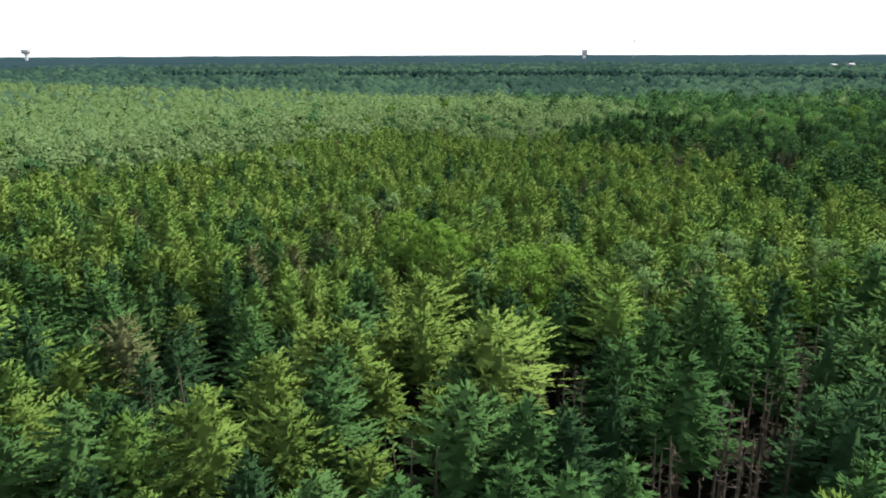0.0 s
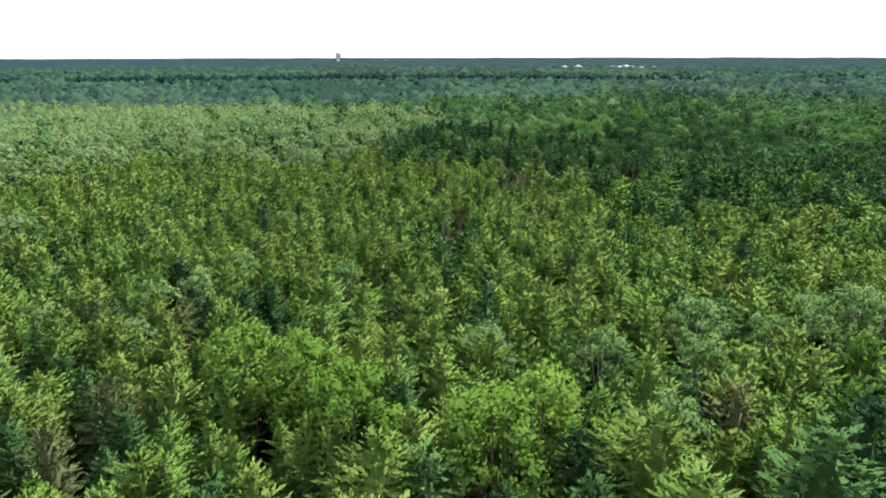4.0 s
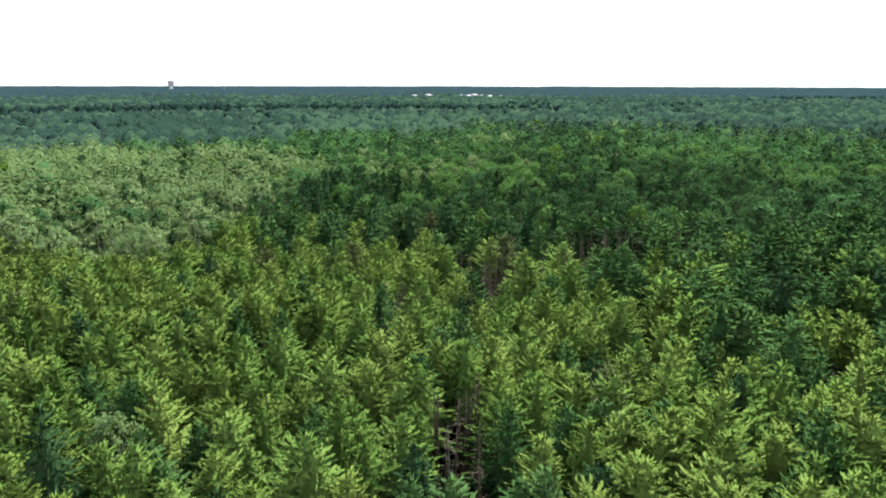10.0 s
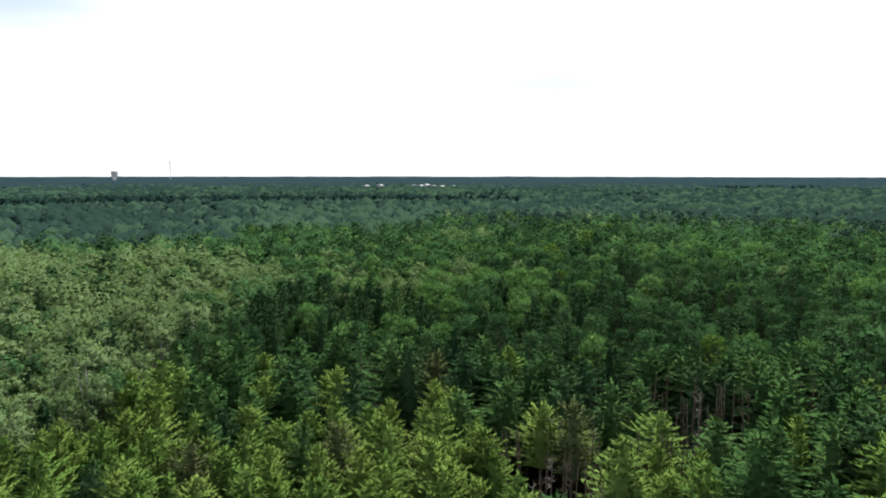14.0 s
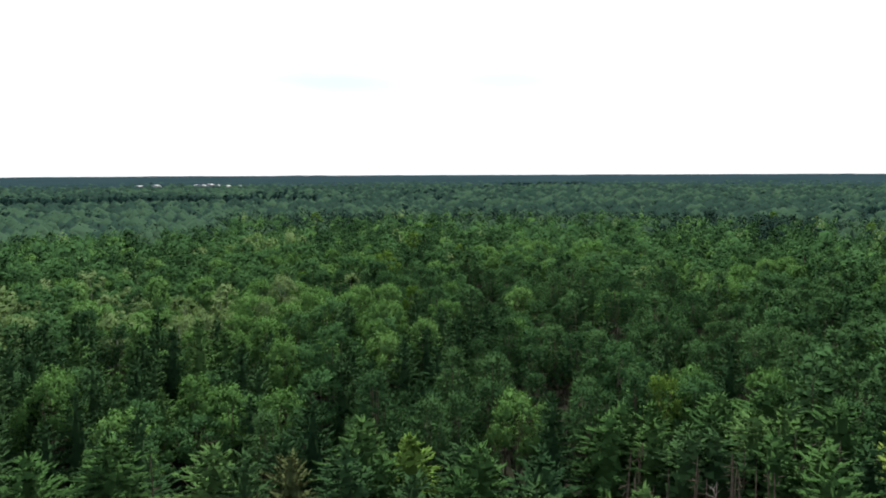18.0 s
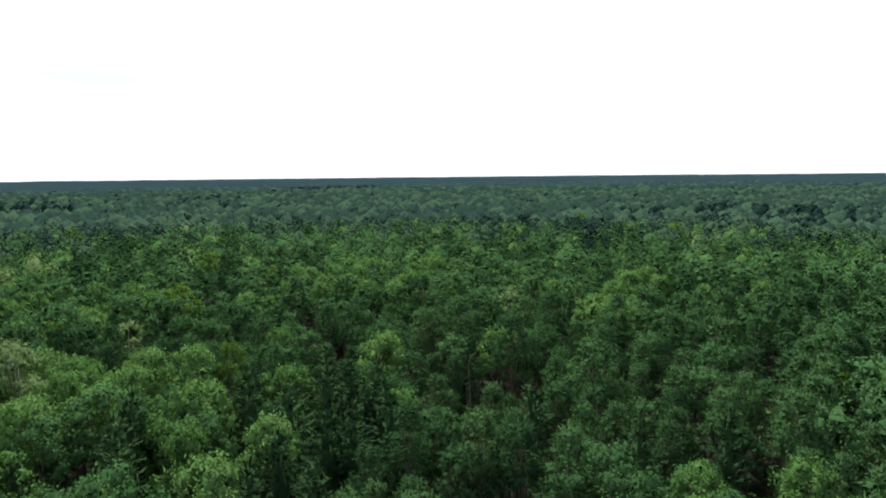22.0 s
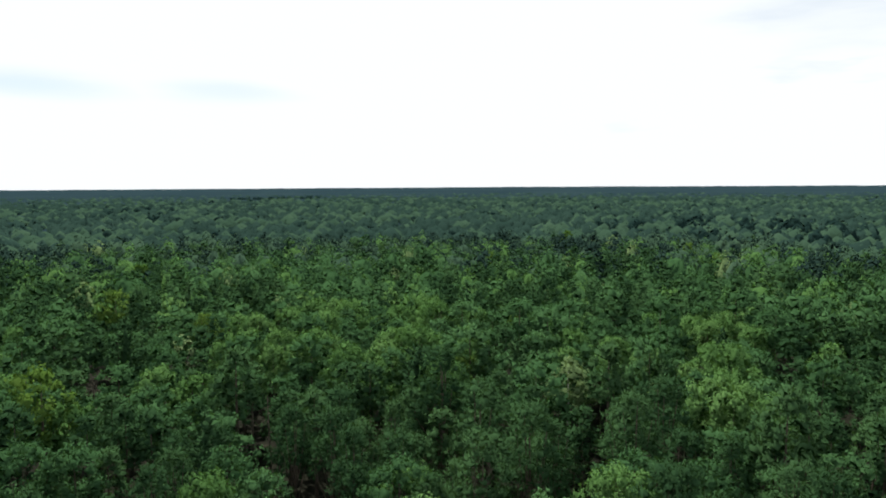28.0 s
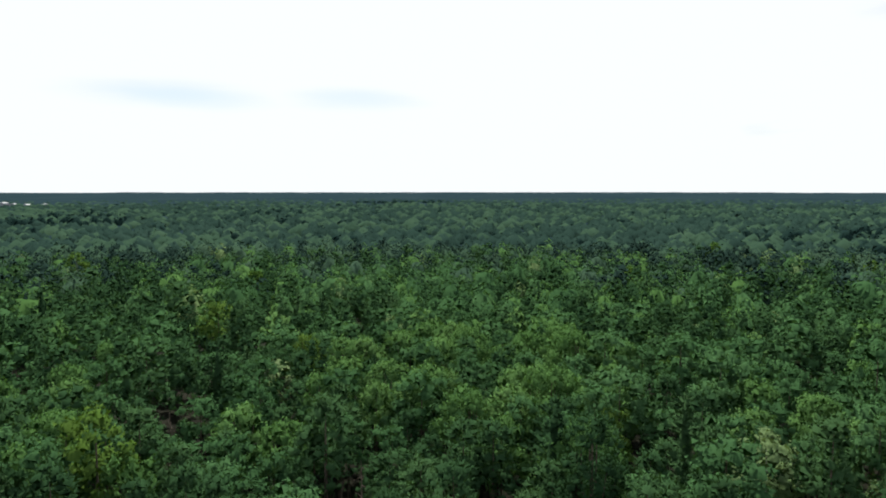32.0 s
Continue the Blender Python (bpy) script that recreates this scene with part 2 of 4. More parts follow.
def mesh_of(name, verts, faces, facing, mat):
    me = bpy.data.meshes.new(name)
    if facing is not None and np.abs(facing).max() > 0:
        g = np.cross(verts[faces[:, 1]] - verts[faces[:, 0]], verts[faces[:, 2]] - verts[faces[:, 0]])
        back = (g * facing[faces[:, 0]]).sum(1) < 0
        faces = faces.copy()
        faces[back] = faces[back][:, ::-1]
    me.vertices.add(len(verts)); me.vertices.foreach_set("co", np.ascontiguousarray(verts, np.float32).ravel())
    me.loops.add(faces.size); me.loops.foreach_set("vertex_index", np.ascontiguousarray(faces, np.int32).ravel())
    me.polygons.add(len(faces)); me.polygons.foreach_set("loop_start", np.arange(0, faces.size, 3, dtype=np.int32))
    me.materials.append(mat)
    me.update(calc_edges=True)
    if facing is not None and np.abs(facing).max() > 0:
        k = np.linalg.norm(facing, axis=1, keepdims=True)
        me.normals_split_custom_set_from_vertices((facing / np.maximum(k, 1e-6)).astype(np.float32))
    return me


def part(name, bm, material, parent, label=""):
    me = bpy.data.meshes.new(name)
    bm.to_mesh(me); bm.free()
    me.materials.append(material)
    ob = new(name, me)
    ob.parent = parent
    return tagged(ob, label) if label else ob


def tube(s, pts, radii, sides=5):
    """A tapering limb through some points."""
    pts = np.asarray(pts, float)
    ring = []
    for i, (p, r) in enumerate(zip(pts, radii)):
        d = pts[min(i + 1, len(pts) - 1)] - pts[max(i - 1, 0)]
        d = d / (np.linalg.norm(d) + 1e-9)
        u = np.cross(d, (0.3, 1.0, 0.2)); u /= np.linalg.norm(u)
        w = np.cross(d, u)
        a = np.arange(sides) * 2 * math.pi / sides
        ring.append(p + r * (np.cos(a)[:, None] * u + np.sin(a)[:, None] * w))
    f = []
    for i in range(len(pts) - 1):
        for k in range(sides):
            a0, a1 = i * sides + k, i * sides + (k + 1) % sides
            f += [(a0, a1, a1 + sides), (a0, a1 + sides, a0 + sides)]
    s.add(np.concatenate(ring), f)


# ---- tree shapes: each gives the crown and the trunk as arrays, for a tree 12 m high ----
def cards(s, P, N, size, r, facing, long=1.25):
    """Leaf sprays: one small uneven triangle at each place P, facing about N."""
    n = len(P)
    N = N / (np.linalg.norm(N, axis=1, keepdims=True) + 1e-9)
    u = np.cross(N, r.normal(size=(n, 3)))
    u /= np.linalg.norm(u, axis=1, keepdims=True) + 1e-9
    w = np.cross(N, u)
    k = size * r.uniform(0.65, 1.3, (n, 1))
    a = P + u * k * 0.62 * long
    b_ = P - u * k * 0.34 + w * k * r.uniform(0.35, 0.6, (n, 1))
    c = P - u * k * 0.34 - w * k * r.uniform(0.35, 0.6, (n, 1))
    s.tris(np.stack([a, b_, c], 1), facing + 0.16 * r.normal(size=(n, 3)))


def ball(r, n, up=0.3):
    v = r.normal(size=(n, 3)) + (0, 0, up)
    return v / np.linalg.norm(v, axis=1, keepdims=True)


def spine(s, H, R, low, r, n=70, size=0.7, fat=0.5):
    """The dense twigs deep inside a conifer's crown."""
    q = r.random(n) ** 0.8
    a = r.random(n) * 6.283
    rad = R * fat * (1 - q) ** 0.8 + 0.08
    P = np.stack([rad * np.cos(a), rad * np.sin(a), H * (low + 0.03 + (0.93 - low) * q)], 1)
    N = np.stack([np.cos(a), np.sin(a), 0.4 + 0 * a], 1)
    cards(s, P, N + 0.4 * r.normal(size=(n, 3)), size, r, N)


def skirt(s, H, R, low, r, blunt, rings=7, seg=7):
    """The close inner twigs of a conifer, which nothing shows through: an uneven, stepped cone."""
    vs, fs = [], []
    for i in range(rings):
        q = i / rings
        for j in range(seg):
            a = 6.283 * (j + 0.5 * (i % 2)) / seg
            k = 0.34 * R * (1 - q) ** blunt * r.uniform(0.7, 1.2) * (1.1 if i % 2 == 0 else 0.72) + 0.03
            vs.append((k * math.cos(a), k * math.sin(a), H * (low - 0.02 + (0.96 - low) * q) + r.uniform(-0.12, 0.12)))
    vs.append((0, 0, H * 0.93))
    for i in range(rings - 1):
        for j in range(seg):
            p, t = i * seg + j, i * seg + (j + 1) % seg
            fs += [(p, t, t + seg), (p, t + seg, p + seg)]
    fs += [((rings - 1) * seg + j, (rings - 1) * seg + (j + 1) % seg, rings * seg) for j in range(seg)]
    vs = np.array(vs)
    s.add(vs, fs, vs * (1, 1, 0) / R + (0, 0, 0.25))


def lower_twigs(t, H, low, r, n=10):
    for k in range(n):
        z, a = H * r.uniform(0.14, low + 0.06), r.random() * 6.3
        l = r.uniform(0.4, 1.2)
        tube(t, [(0, 0, z), (l * math.cos(a), l * math.sin(a), z + r.uniform(-0.25, 0.2))], [0.028, 0.008], 3)


def brush(s, p, d, size, n, r, spread=0.8, width=0.16, lift=0.0):
    """A brush of needles: pointed blades round the direction d."""
    v = ball(r, n, 0)
    q = d + v * spread
    q /= np.linalg.norm(q, axis=1, keepdims=True) + 1e-9
    u = np.cross(q, r.normal(size=(n, 3))); u /= np.linalg.norm(u, axis=1, keepdims=True) + 1e-9
    ln = size * r.uniform(0.7, 1.25, (n, 1))
    b = p + v * size * 0.22
    s.tris(np.stack([b - u * ln * width, b + u * ln * width, b + q * ln], 1), d * (0.8, 0.8, 0.5) + (0, 0, 0.5 + lift) + 0.4 * v)


def young_shape(seed, H=12.0, R=2.1, whorls=10, each=9, per=13, low=0.4, size=0.27, width=0.26, core=70, lift=0.0, blunt=0.75, sweep=-0.15, loose=0.25):
    """A conifer: whorls of spreading boughs with upturned tips, each bough a flat plume of fine shoots, dark hollows between the whorls."""
    r, s, t = np.random.RandomState(seed), Soup(), Soup()
    a1, lop = r.random() * 6.3, r.uniform(0.1, 0.32)
    boughs = whorls * each
    i = np.arange(boughs)
    q = (i // each + 0.3 + loose * r.normal(size=boughs)) / whorls
    q = np.clip(1 - (1 - np.clip(q, 0, 1)) ** 0.85, 0, 1)
    a = (i % each) * 6.283 / each + (i // each) * 2.4 + r.uniform(-0.35, 0.35, boughs)
    l = (R * (1 - q) ** blunt * (0.75 + 0.25 * np.minimum(1, q * 5)) + 0.16) * r.uniform(0.66, 1.22, boughs) * (1 + lop * np.cos(a - a1))
    out = np.stack([np.cos(a), np.sin(a), 0 * a], 1)
    side = np.stack([-np.sin(a), np.cos(a), 0 * a], 1)
    up = np.array((0, 0, 1.0))
    rise = sweep + 0.75 * q ** 2 + r.uniform(-0.14, 0.16, boughs)
    bend = r.uniform(0.03, 0.2, boughs)
    tilt = side * r.uniform(-0.35, 0.35, (boughs, 1)) + out * r.uniform(-0.2, 0.5, (boughs, 1))
    k = np.repeat(i, per)
    n = len(k)
    f = 0.25 + 0.75 * np.tile((np.arange(per) + 0.5) / per, boughs) ** 0.8
    along = out[k] + up * (rise[k] + 2 * bend[k] * f)[:, None]
    along /= np.linalg.norm(along, axis=1, keepdims=True)
    P = out[k] * (l[k] * f)[:, None] + up * (H * (low + (0.95 - low) * q[k]) + l[k] * (rise[k] * f + bend[k] * f * f))[:, None] + 0.03 * r.normal(size=(n, 3))
    sign = np.where(np.arange(n) % 2 == 0, 1.0, -1.0)[:, None]
    w = along * r.uniform(0.45, 1.0, (n, 1)) + side[k] * sign * r.uniform(0.1, 1.0, (n, 1)) * (1.12 - f)[:, None] * 1.7 + up * r.uniform(-0.08, 0.4, (n, 1))
    w /= np.linalg.norm(w, axis=1, keepdims=True)
    ln = size * r.uniform(0.7, 1.3, (n, 1)) * (0.75 + 0.4 * l[k] * (1.2 - f))[:, None]
    u = np.cross(w, up + 0.4 * r.normal(size=(n, 3)))
    u /= np.linalg.norm(u, axis=1, keepdims=True) + 1e-9
    face = up * (0.7 + lift) + out[k] * (0.5 - 0.2 * q[k])[:, None] + tilt[k] + 0.14 * r.normal(size=(n, 3))
    s.tris(np.stack([P - u * ln * width, P + u * ln * width, P + w * ln], 1), face)
    brush(s, np.array((0, 0, H * 0.95)), up, 0.5, 8, r, 0.5, 0.12)
    skirt(s, H, R, low, r, blunt)
    spine(s, H, R, low, r, core, 0.36, 0.6)
    tube(t, [(0, 0, 0), (0.06, -0.03, H * 0.5), (0, 0, H * 0.93)], [0.13, 0.085, 0.015], 6)
    lower_twigs(t, H, low, r, 12)
    return s.arrays(), t.arrays()


GOLD = (1 + 5 ** 0.5) / 2
BALL_V = np.array([(-1, GOLD, 0), (1, GOLD, 0), (-1, -GOLD, 0), (1, -GOLD, 0), (0, -1, GOLD), (0, 1, GOLD), (0, -1, -GOLD), (0, 1, -GOLD), (GOLD, 0, -1), (GOLD, 0, 1), (-GOLD, 0, -1), (-GOLD, 0, 1)]) / (1 + GOLD ** 2) ** 0.5
BALL_F = [(i, j, k) for i in range(12) for j in range(i) for k in range(j) if max(np.linalg.norm(BALL_V[i] - BALL_V[j]), np.linalg.norm(BALL_V[j] - BALL_V[k]), np.linalg.norm(BALL_V[i] - BALL_V[k])) < 1.2]
DROP_V = np.array([(1, 0, 0), (-1, 0, 0), (0, 1, 0), (0, -1, 0), (0, 0, 1), (0, 0, -1)], float)
DROP_F = [(x, y, z) for x in (0, 1) for y in (2, 3) for z in (4, 5)]


def crown_shape(seed, H=12.0, R=3.0, base=0.42, lobes=15, leaves=50, size=0.24, rod=0.2, tall=1.0, needle=False, lobe=0.36, jit=0.55, thin=0.16, coarse=False, taper=0.1):
    """A rounded crown: limbs that fork from the trunk to close-leaved lobes under a coat of leaf sprays, with hollows between the lobes."""
    r, s, t = np.random.RandomState(seed), Soup(), Soup()
    cz, rz = H * (base + 1) / 2, H * (1 - base) / 2
    fork = np.array((0.1, -0.1, H * base * 0.8))
    a1, lop = r.random() * 6.3, r.uniform(0.05, 0.25)
    tube(t, [(0, 0, 0), fork * (1, 1, 0.5), fork, (0.15, 0.05, H * 0.86)], [rod, rod * 0.8, rod * 0.65, 0.03], 6)
    bv, bf = (DROP_V, DROP_F) if coarse else (BALL_V, BALL_F)
    ell = np.array((1, 1, 0.82 * tall))
    every = max(1, lobes // 9)
    for i in range(lobes):
        q = (i + 0.5) / lobes
        sn = min(0.97, -0.3 + 1.27 * q)
        el = math.asin(sn)
        a = i * 2.399963 + r.uniform(-0.5, 0.5)
        k = r.uniform(0.55, 0.9) * (1 + lop * math.cos(a - a1) * math.cos(el)) if i % 5 else r.uniform(0.3, 0.5)
        wide = R * k * (math.cos(el) ** (1 - taper) * (1.15 - taper * q * 1.3))
        c = np.array((wide * math.cos(a), wide * math.sin(a), cz + rz * max(k, 0.9 * (sn > 0.6)) * math.sin(el)))
        lr = R * lobe * r.uniform(0.7, 1.3)
        if i % every == 0:
            tube(t, [fork + (0, 0, 0.6 * q * rz), fork * 0.45 + c * 0.55 + (0, 0, 0.2), c], [rod * 0.35, rod * 0.2, 0.02], 4)
        heart = np.array((0, 0, cz - 0.35 * rz))

        def faced(P, v):
            out = (P - heart) / (R, R, rz)
            return 0.55 * v + 0.8 * out / (np.linalg.norm(out, axis=1, keepdims=True) + 1e-6) + (0, 0, 0.26 if coarse else 0.05)

        spin = r.normal(size=(3, 3)); spin, _ = np.linalg.qr(spin)
        v = bv @ spin
        P = c + v * ell * lr * r.uniform(*((0.45, 0.82) if coarse else (0.26, 0.56)), (len(v), 1))
        s.add(P, bf, faced(P, v) + 0.25 * r.normal(size=(len(v), 3)))
        m = int(leaves * r.uniform(0.75, 1.25))
        v = ball(r, m, 0.4)
        P = c + v * ell * lr * r.uniform(0.5, 1.15, (m, 1))
        face = faced(P, v) + 0.1 * r.normal(size=(m, 3))
        if needle:
            qd = v * 0.8 + (0, 0, 0.4) + jit * r.normal(size=(m, 3))
            qd /= np.linalg.norm(qd, axis=1, keepdims=True)
            u = np.cross(qd, r.normal(size=(m, 3))); u /= np.linalg.norm(u, axis=1, keepdims=True) + 1e-9
            ln = size * r.uniform(0.7, 1.25, (m, 1))
            s.tris(np.stack([P - u * ln * thin, P + u * ln * thin, P + qd * ln], 1), face)
        else:
            cards(s, P, v + (0, 0, 0.25) + jit * r.normal(size=(m, 3)), size, r, face)
    return s.arrays(), t.arrays()


ROUND = ((0.0, 0.72), (0.3, 1.0), (0.62, 0.9), (0.88, 0.52))
POINTED = ((0.0, 0.85), (0.25, 1.0), (0.55, 0.68), (0.82, 0.30))


def dome_shape(seed, R, base, profile, n, size, seg=7, solid=0.72, even=0.0):
    """A crown far off: an uneven body under a coat of leaf sprays."""
    r, s = np.random.RandomState(seed), Soup()
    H = 12.0
    z0 = H * base
    vs, fs = [], []
    a1, lop = r.random() * 6.3, r.uniform(0.05, 0.3)
    for i, (zz, k) in enumerate(profile):
        for j in range(seg):
            a = 6.283 * (j + 0.5 * (i % 2)) / seg
            q = solid * k * R * r.uniform(0.72, 1.2) * (1 + lop * math.cos(a - a1))
            vs.append((q * math.cos(a), q * math.sin(a), z0 + (H - z0) * (zz * 0.86 + r.uniform(-0.05, 0.05))))
    vs.append((r.uniform(-0.3, 0.3), r.uniform(-0.3, 0.3), z0 + (H - z0) * (0.84 if profile[1][1] < profile[2][1] + 0.2 else 0.92)))
    rings = len(profile)
    for i in range(rings - 1):
        for j in range(seg):
            a0, a1_ = i * seg + j, i * seg + (j + 1) % seg
            fs += [(a0, a1_, a1_ + seg), (a0, a1_ + seg, a0 + seg)]
    fs += [((rings - 1) * seg + j, (rings - 1) * seg + (j + 1) % seg, rings * seg) for j in range(seg)]
    vs = np.array(vs)
    mid = np.array((0, 0, z0 + (H - z0) * 0.3))
    s.add(vs, fs, (vs - mid) / (R, R, (H - z0) * 0.55) * (1 - even) + (0, 0, even))
    q = r.random(n) ** 0.75
    rad = np.interp(q, [p[0] for p in profile] + [1.0], [p[1] for p in profile] + [0.05]) * R * r.uniform(0.85, 1.12, n)
    a = r.random(n) * 6.283
    P = np.stack([rad * np.cos(a), rad * np.sin(a), z0 + (H - z0) * q * 1.02], 1)
    N = (P - mid) / (R, R, (H - z0) * 0.55)
    N /= np.linalg.norm(N, axis=1, keepdims=True) + 1e-6
    cards(s, P, N + (0, 0, 0.3) + 0.6 * r.normal(size=(n, 3)), size, r, N * (1 - even) + (0, 0, even))
    return s.arrays(), s.arrays()


def snag_shape(seed, H=11.0):
    """A dead tree: a bare, bleached trunk with broken twigs."""
    rng, t, s = random.Random(seed), Soup(), Soup()
    tube(t, [(0, 0, 0), (0.1, 0, H * 0.5), (0.2, 0.1, H)], [0.14, 0.09, 0.02], 6)
    for k in range(34):
        z, a = H * rng.uniform(0.35, 0.97), rng.random() * 6.3
        l = (1.7 * (1 - z / H) + 0.35) * rng.uniform(0.5, 1.1)
        p = np.array((0.1, 0, z)); d = np.array((math.cos(a), math.sin(a), rng.uniform(-0.2, 0.5)))
        tube(s, [p, p + d * l * 0.6, p + d * l + (0, 0, rng.uniform(-0.2, 0.3))], [0.035, 0.022, 0.006], 3)
        for j in range(2):
            e = p + d * l * (0.5 + 0.3 * j)
            tube(s, [e, e + np.array((rng.uniform(-.5, .5), rng.uniform(-.5, .5), rng.uniform(-.1, .4)))], [0.015, 0.004], 3)
    return s.arrays(), t.arrays()


def pole_shape(seed, H=12.0):
    """A dying plantation tree: a tall bare trunk with dead twigs and a thin top."""
    r, t, s = np.random.RandomState(seed), Soup(), Soup()
    tube(t, [(0, 0, 0), (r.uniform(-0.15, 0.15), 0.1, H * 0.5), (r.uniform(-0.3, 0.3), 0.1, H * 0.97)], [0.15, 0.11, 0.03], 6)
    for k in range(26):
        z, a = H * r.uniform(0.2, 0.95), r.random() * 6.3
        l = r.uniform(0.3, 1.0)
        tube(s, [(0, 0.05, z), (l * math.cos(a), l * math.sin(a), z + r.uniform(-0.2, 0.3))], [0.028, 0.007], 3)
    return s.arrays(), t.arrays()


def youngs(seed, R=2.0, low=0.42, **kw):
    return ([young_shape(seed + i, 12, R * (0.86 + 0.07 * i), 10, 12, 26, low, 0.23, 0.25, 90, **kw) for i in range(5)],
            [young_shape(seed + 5 + i, 12, R * (0.9 + 0.07 * i), 9, 9, 14, low, 0.32, 0.29, 60, **kw) for i in range(4)],
            [young_shape(seed + 10 + i, 12, R, 8, 8, 8, low + 0.04, 0.42, 0.32, 40, lift=0.3, **kw) for i in range(4)],
            [young_shape(seed + 15 + i, 12, R, 6, 6, 4, low + 0.1, 0.66, 0.36, 24, lift=0.6, **kw) for i in range(5)])


def crowns(seed, R, base, lobes, leaves, size, rod=0.2, tall=1.0, lobe=0.36, jit=0.55):
    return ([crown_shape(seed + i, 12, R * (0.9 + 0.05 * i), base, lobes, leaves, size, rod, tall, False, lobe, jit) for i in range(5)],
            [crown_shape(seed + 5 + i, 12, R, base, lobes, int(leaves * 0.5), size * 1.3, rod, tall, False, lobe, jit, coarse=True) for i in range(4)],
            [crown_shape(seed + 9 + i, 12, R, base + 0.02, 18, 14, size * 1.8, rod, tall, False, lobe * 1.2, jit, coarse=True) for i in range(5)],
            [dome_shape(seed + 9 + i, R, base + 0.04, ROUND, 130, 0.5, 8, 0.74, 0.25) for i in range(6)])


def tufted(seed, R, base):
    """A pitch pine: an uneven crown of many small dense tufts of needles."""
    return ([crown_shape(seed + i, 12, R * (0.88 + 0.06 * i), base, 84, 32, 0.25, 0.2, 0.95, True, 0.19, 0.5, 0.15, taper=0.5) for i in range(5)],
            [crown_shape(seed + 5 + i, 12, R, base, 62, 17, 0.32, 0.2, 0.95, True, 0.22, 0.5, 0.19, True, taper=0.5) for i in range(4)],
            [crown_shape(seed + 9 + i, 12, R, base + 0.02, 34, 10, 0.42, 0.2, 0.95, True, 0.28, 0.5, 0.24, True, taper=0.5) for i in range(5)],
            [crown_shape(seed + 15 + i, 12, R * 1.05, base + 0.06, 16, 7, 0.6, 0.2, 0.95, True, 0.38, 0.5, 0.28, True, taper=0.5) for i in range(6)])


# kind: object name, label, category, foliage, bark, most single trees, shapes (near, further, far, farthest)
KINDS = {
    "spruce": ("spruce_tree", "young green plantation spruce with pointed crown and upswept shoots", "spruce", M_SPRUCE, M_BARK, 300, youngs(10, 2.5, 0.48, blunt=0.82, sweep=-0.05)),
    "pine": ("pine_tree", "young plantation pine with light green needle shoots, slim trunk", "pine", M_PINE, M_BARK, 250, youngs(30, 2.3, 0.5, blunt=0.7, sweep=0.12, loose=0.5)),
    "fir": ("fir_tree", "blue-green fir with soft upswept boughs in dense plantation", "fir", M_FIR, M_BARK, 300, youngs(250, 2.6, 0.42, blunt=0.85, sweep=-0.14)),
    "scots": ("scots_pine_tree", "olive green pine with a bushy open top among firs", "pine", M_SCOTS, M_BARK, 230, youngs(270, 2.4, 0.52, blunt=0.58, sweep=0.06, loose=0.6)),
    "dark": ("dark_spruce_tree", "tall dark blue-green spruce with drooping layered branches", "spruce", M_DARK, M_BARK, 260, youngs(50, 2.8, 0.3, blunt=0.85, sweep=-0.2)),
    "pitch": ("pitch_pine_tree", "broad dark green pine with rounded tufted crown, dark trunk", "pine", M_PITCH, M_BARK, 300,
              tufted(70, 2.25, 0.28)),
    "oak": ("oak_tree", "mid-green oak with a wide billowing leafy crown", "oak", M_OAK, M_BARK, 300, crowns(90, 3.0, 0.26, 36, 84, 0.20, lobe=0.25)),
    "great": ("great_oak_tree", "bright green oak with a massive billowing domed crown", "oak", M_GREAT, M_BARK, 180, crowns(330, 3.9, 0.22, 52, 78, 0.22, 0.26, lobe=0.22)),
    "birch": ("birch_tree", "light green birch with fine airy crown on pale trunk", "birch", M_BIRCH, M_BIRCHBARK, 170, crowns(110, 2.3, 0.24, 30, 80, 0.17, 0.12, 1.2, lobe=0.26)),
    "lime": ("maple_tree", "bright lime green broadleaf tree with a dense domed crown", "maple", M_LIME, M_BARK, 99, crowns(130, 2.8, 0.24, 34, 96, 0.20, 0.2, 1.15, lobe=0.25)),
    "gold": ("yellow_green_tree", "yellow-green broadleaf tree among darker trees", "tree", M_GOLD, M_BARK, 99, crowns(150, 2.5, 0.26, 28, 84, 0.20, 0.2, 1.15, lobe=0.26)),
    "silver": ("poplar_tree", "silvery green poplar with pale leaf undersides, open crown", "poplar", M_SILVER, M_BIRCHBARK, 99, crowns(170, 2.5, 0.26, 28, 80, 0.20, 0.13, 1.15, 0.26, 0.9)),
    "brown": ("browned_pine_tree", "sparse pine with browned, thinning needles", "pine", M_BROWN, M_BARK, 99, youngs(190, 2.0, 0.5, blunt=0.4, sweep=0.0, loose=0.6)),
    "pole": ("bare_trunk", "bare brown conifer trunk with a few dead twigs", "dead tree", M_BARK, M_BARK, 240, ([pole_shape(340 + i) for i in range(4)],) * 4),
    "snag": ("dead_tree", "bare bleached dead conifer with broken twigs", "dead tree", M_PALE, M_PALE, 99, ([snag_shape(300 + i) for i in range(3)],) * 4),
}
PROTO = {}
for key, row in KINDS.items():
    pole = Soup()
    tube(pole, [(0, 0, 0), (0.06, 0.0, 5.5), (0, 0, 10.8)], [0.17, 0.11, 0.02], 5)
    bare = mesh_of("trunk", *pole.arrays(), row[4])
    PROTO[key] = [[(mesh_of("crown", *c, row[3]), mesh_of("trunk", *t, row[4]) if lod == 0 else bare) for c, t in row[6][lod]] for lod in (0, 1)]


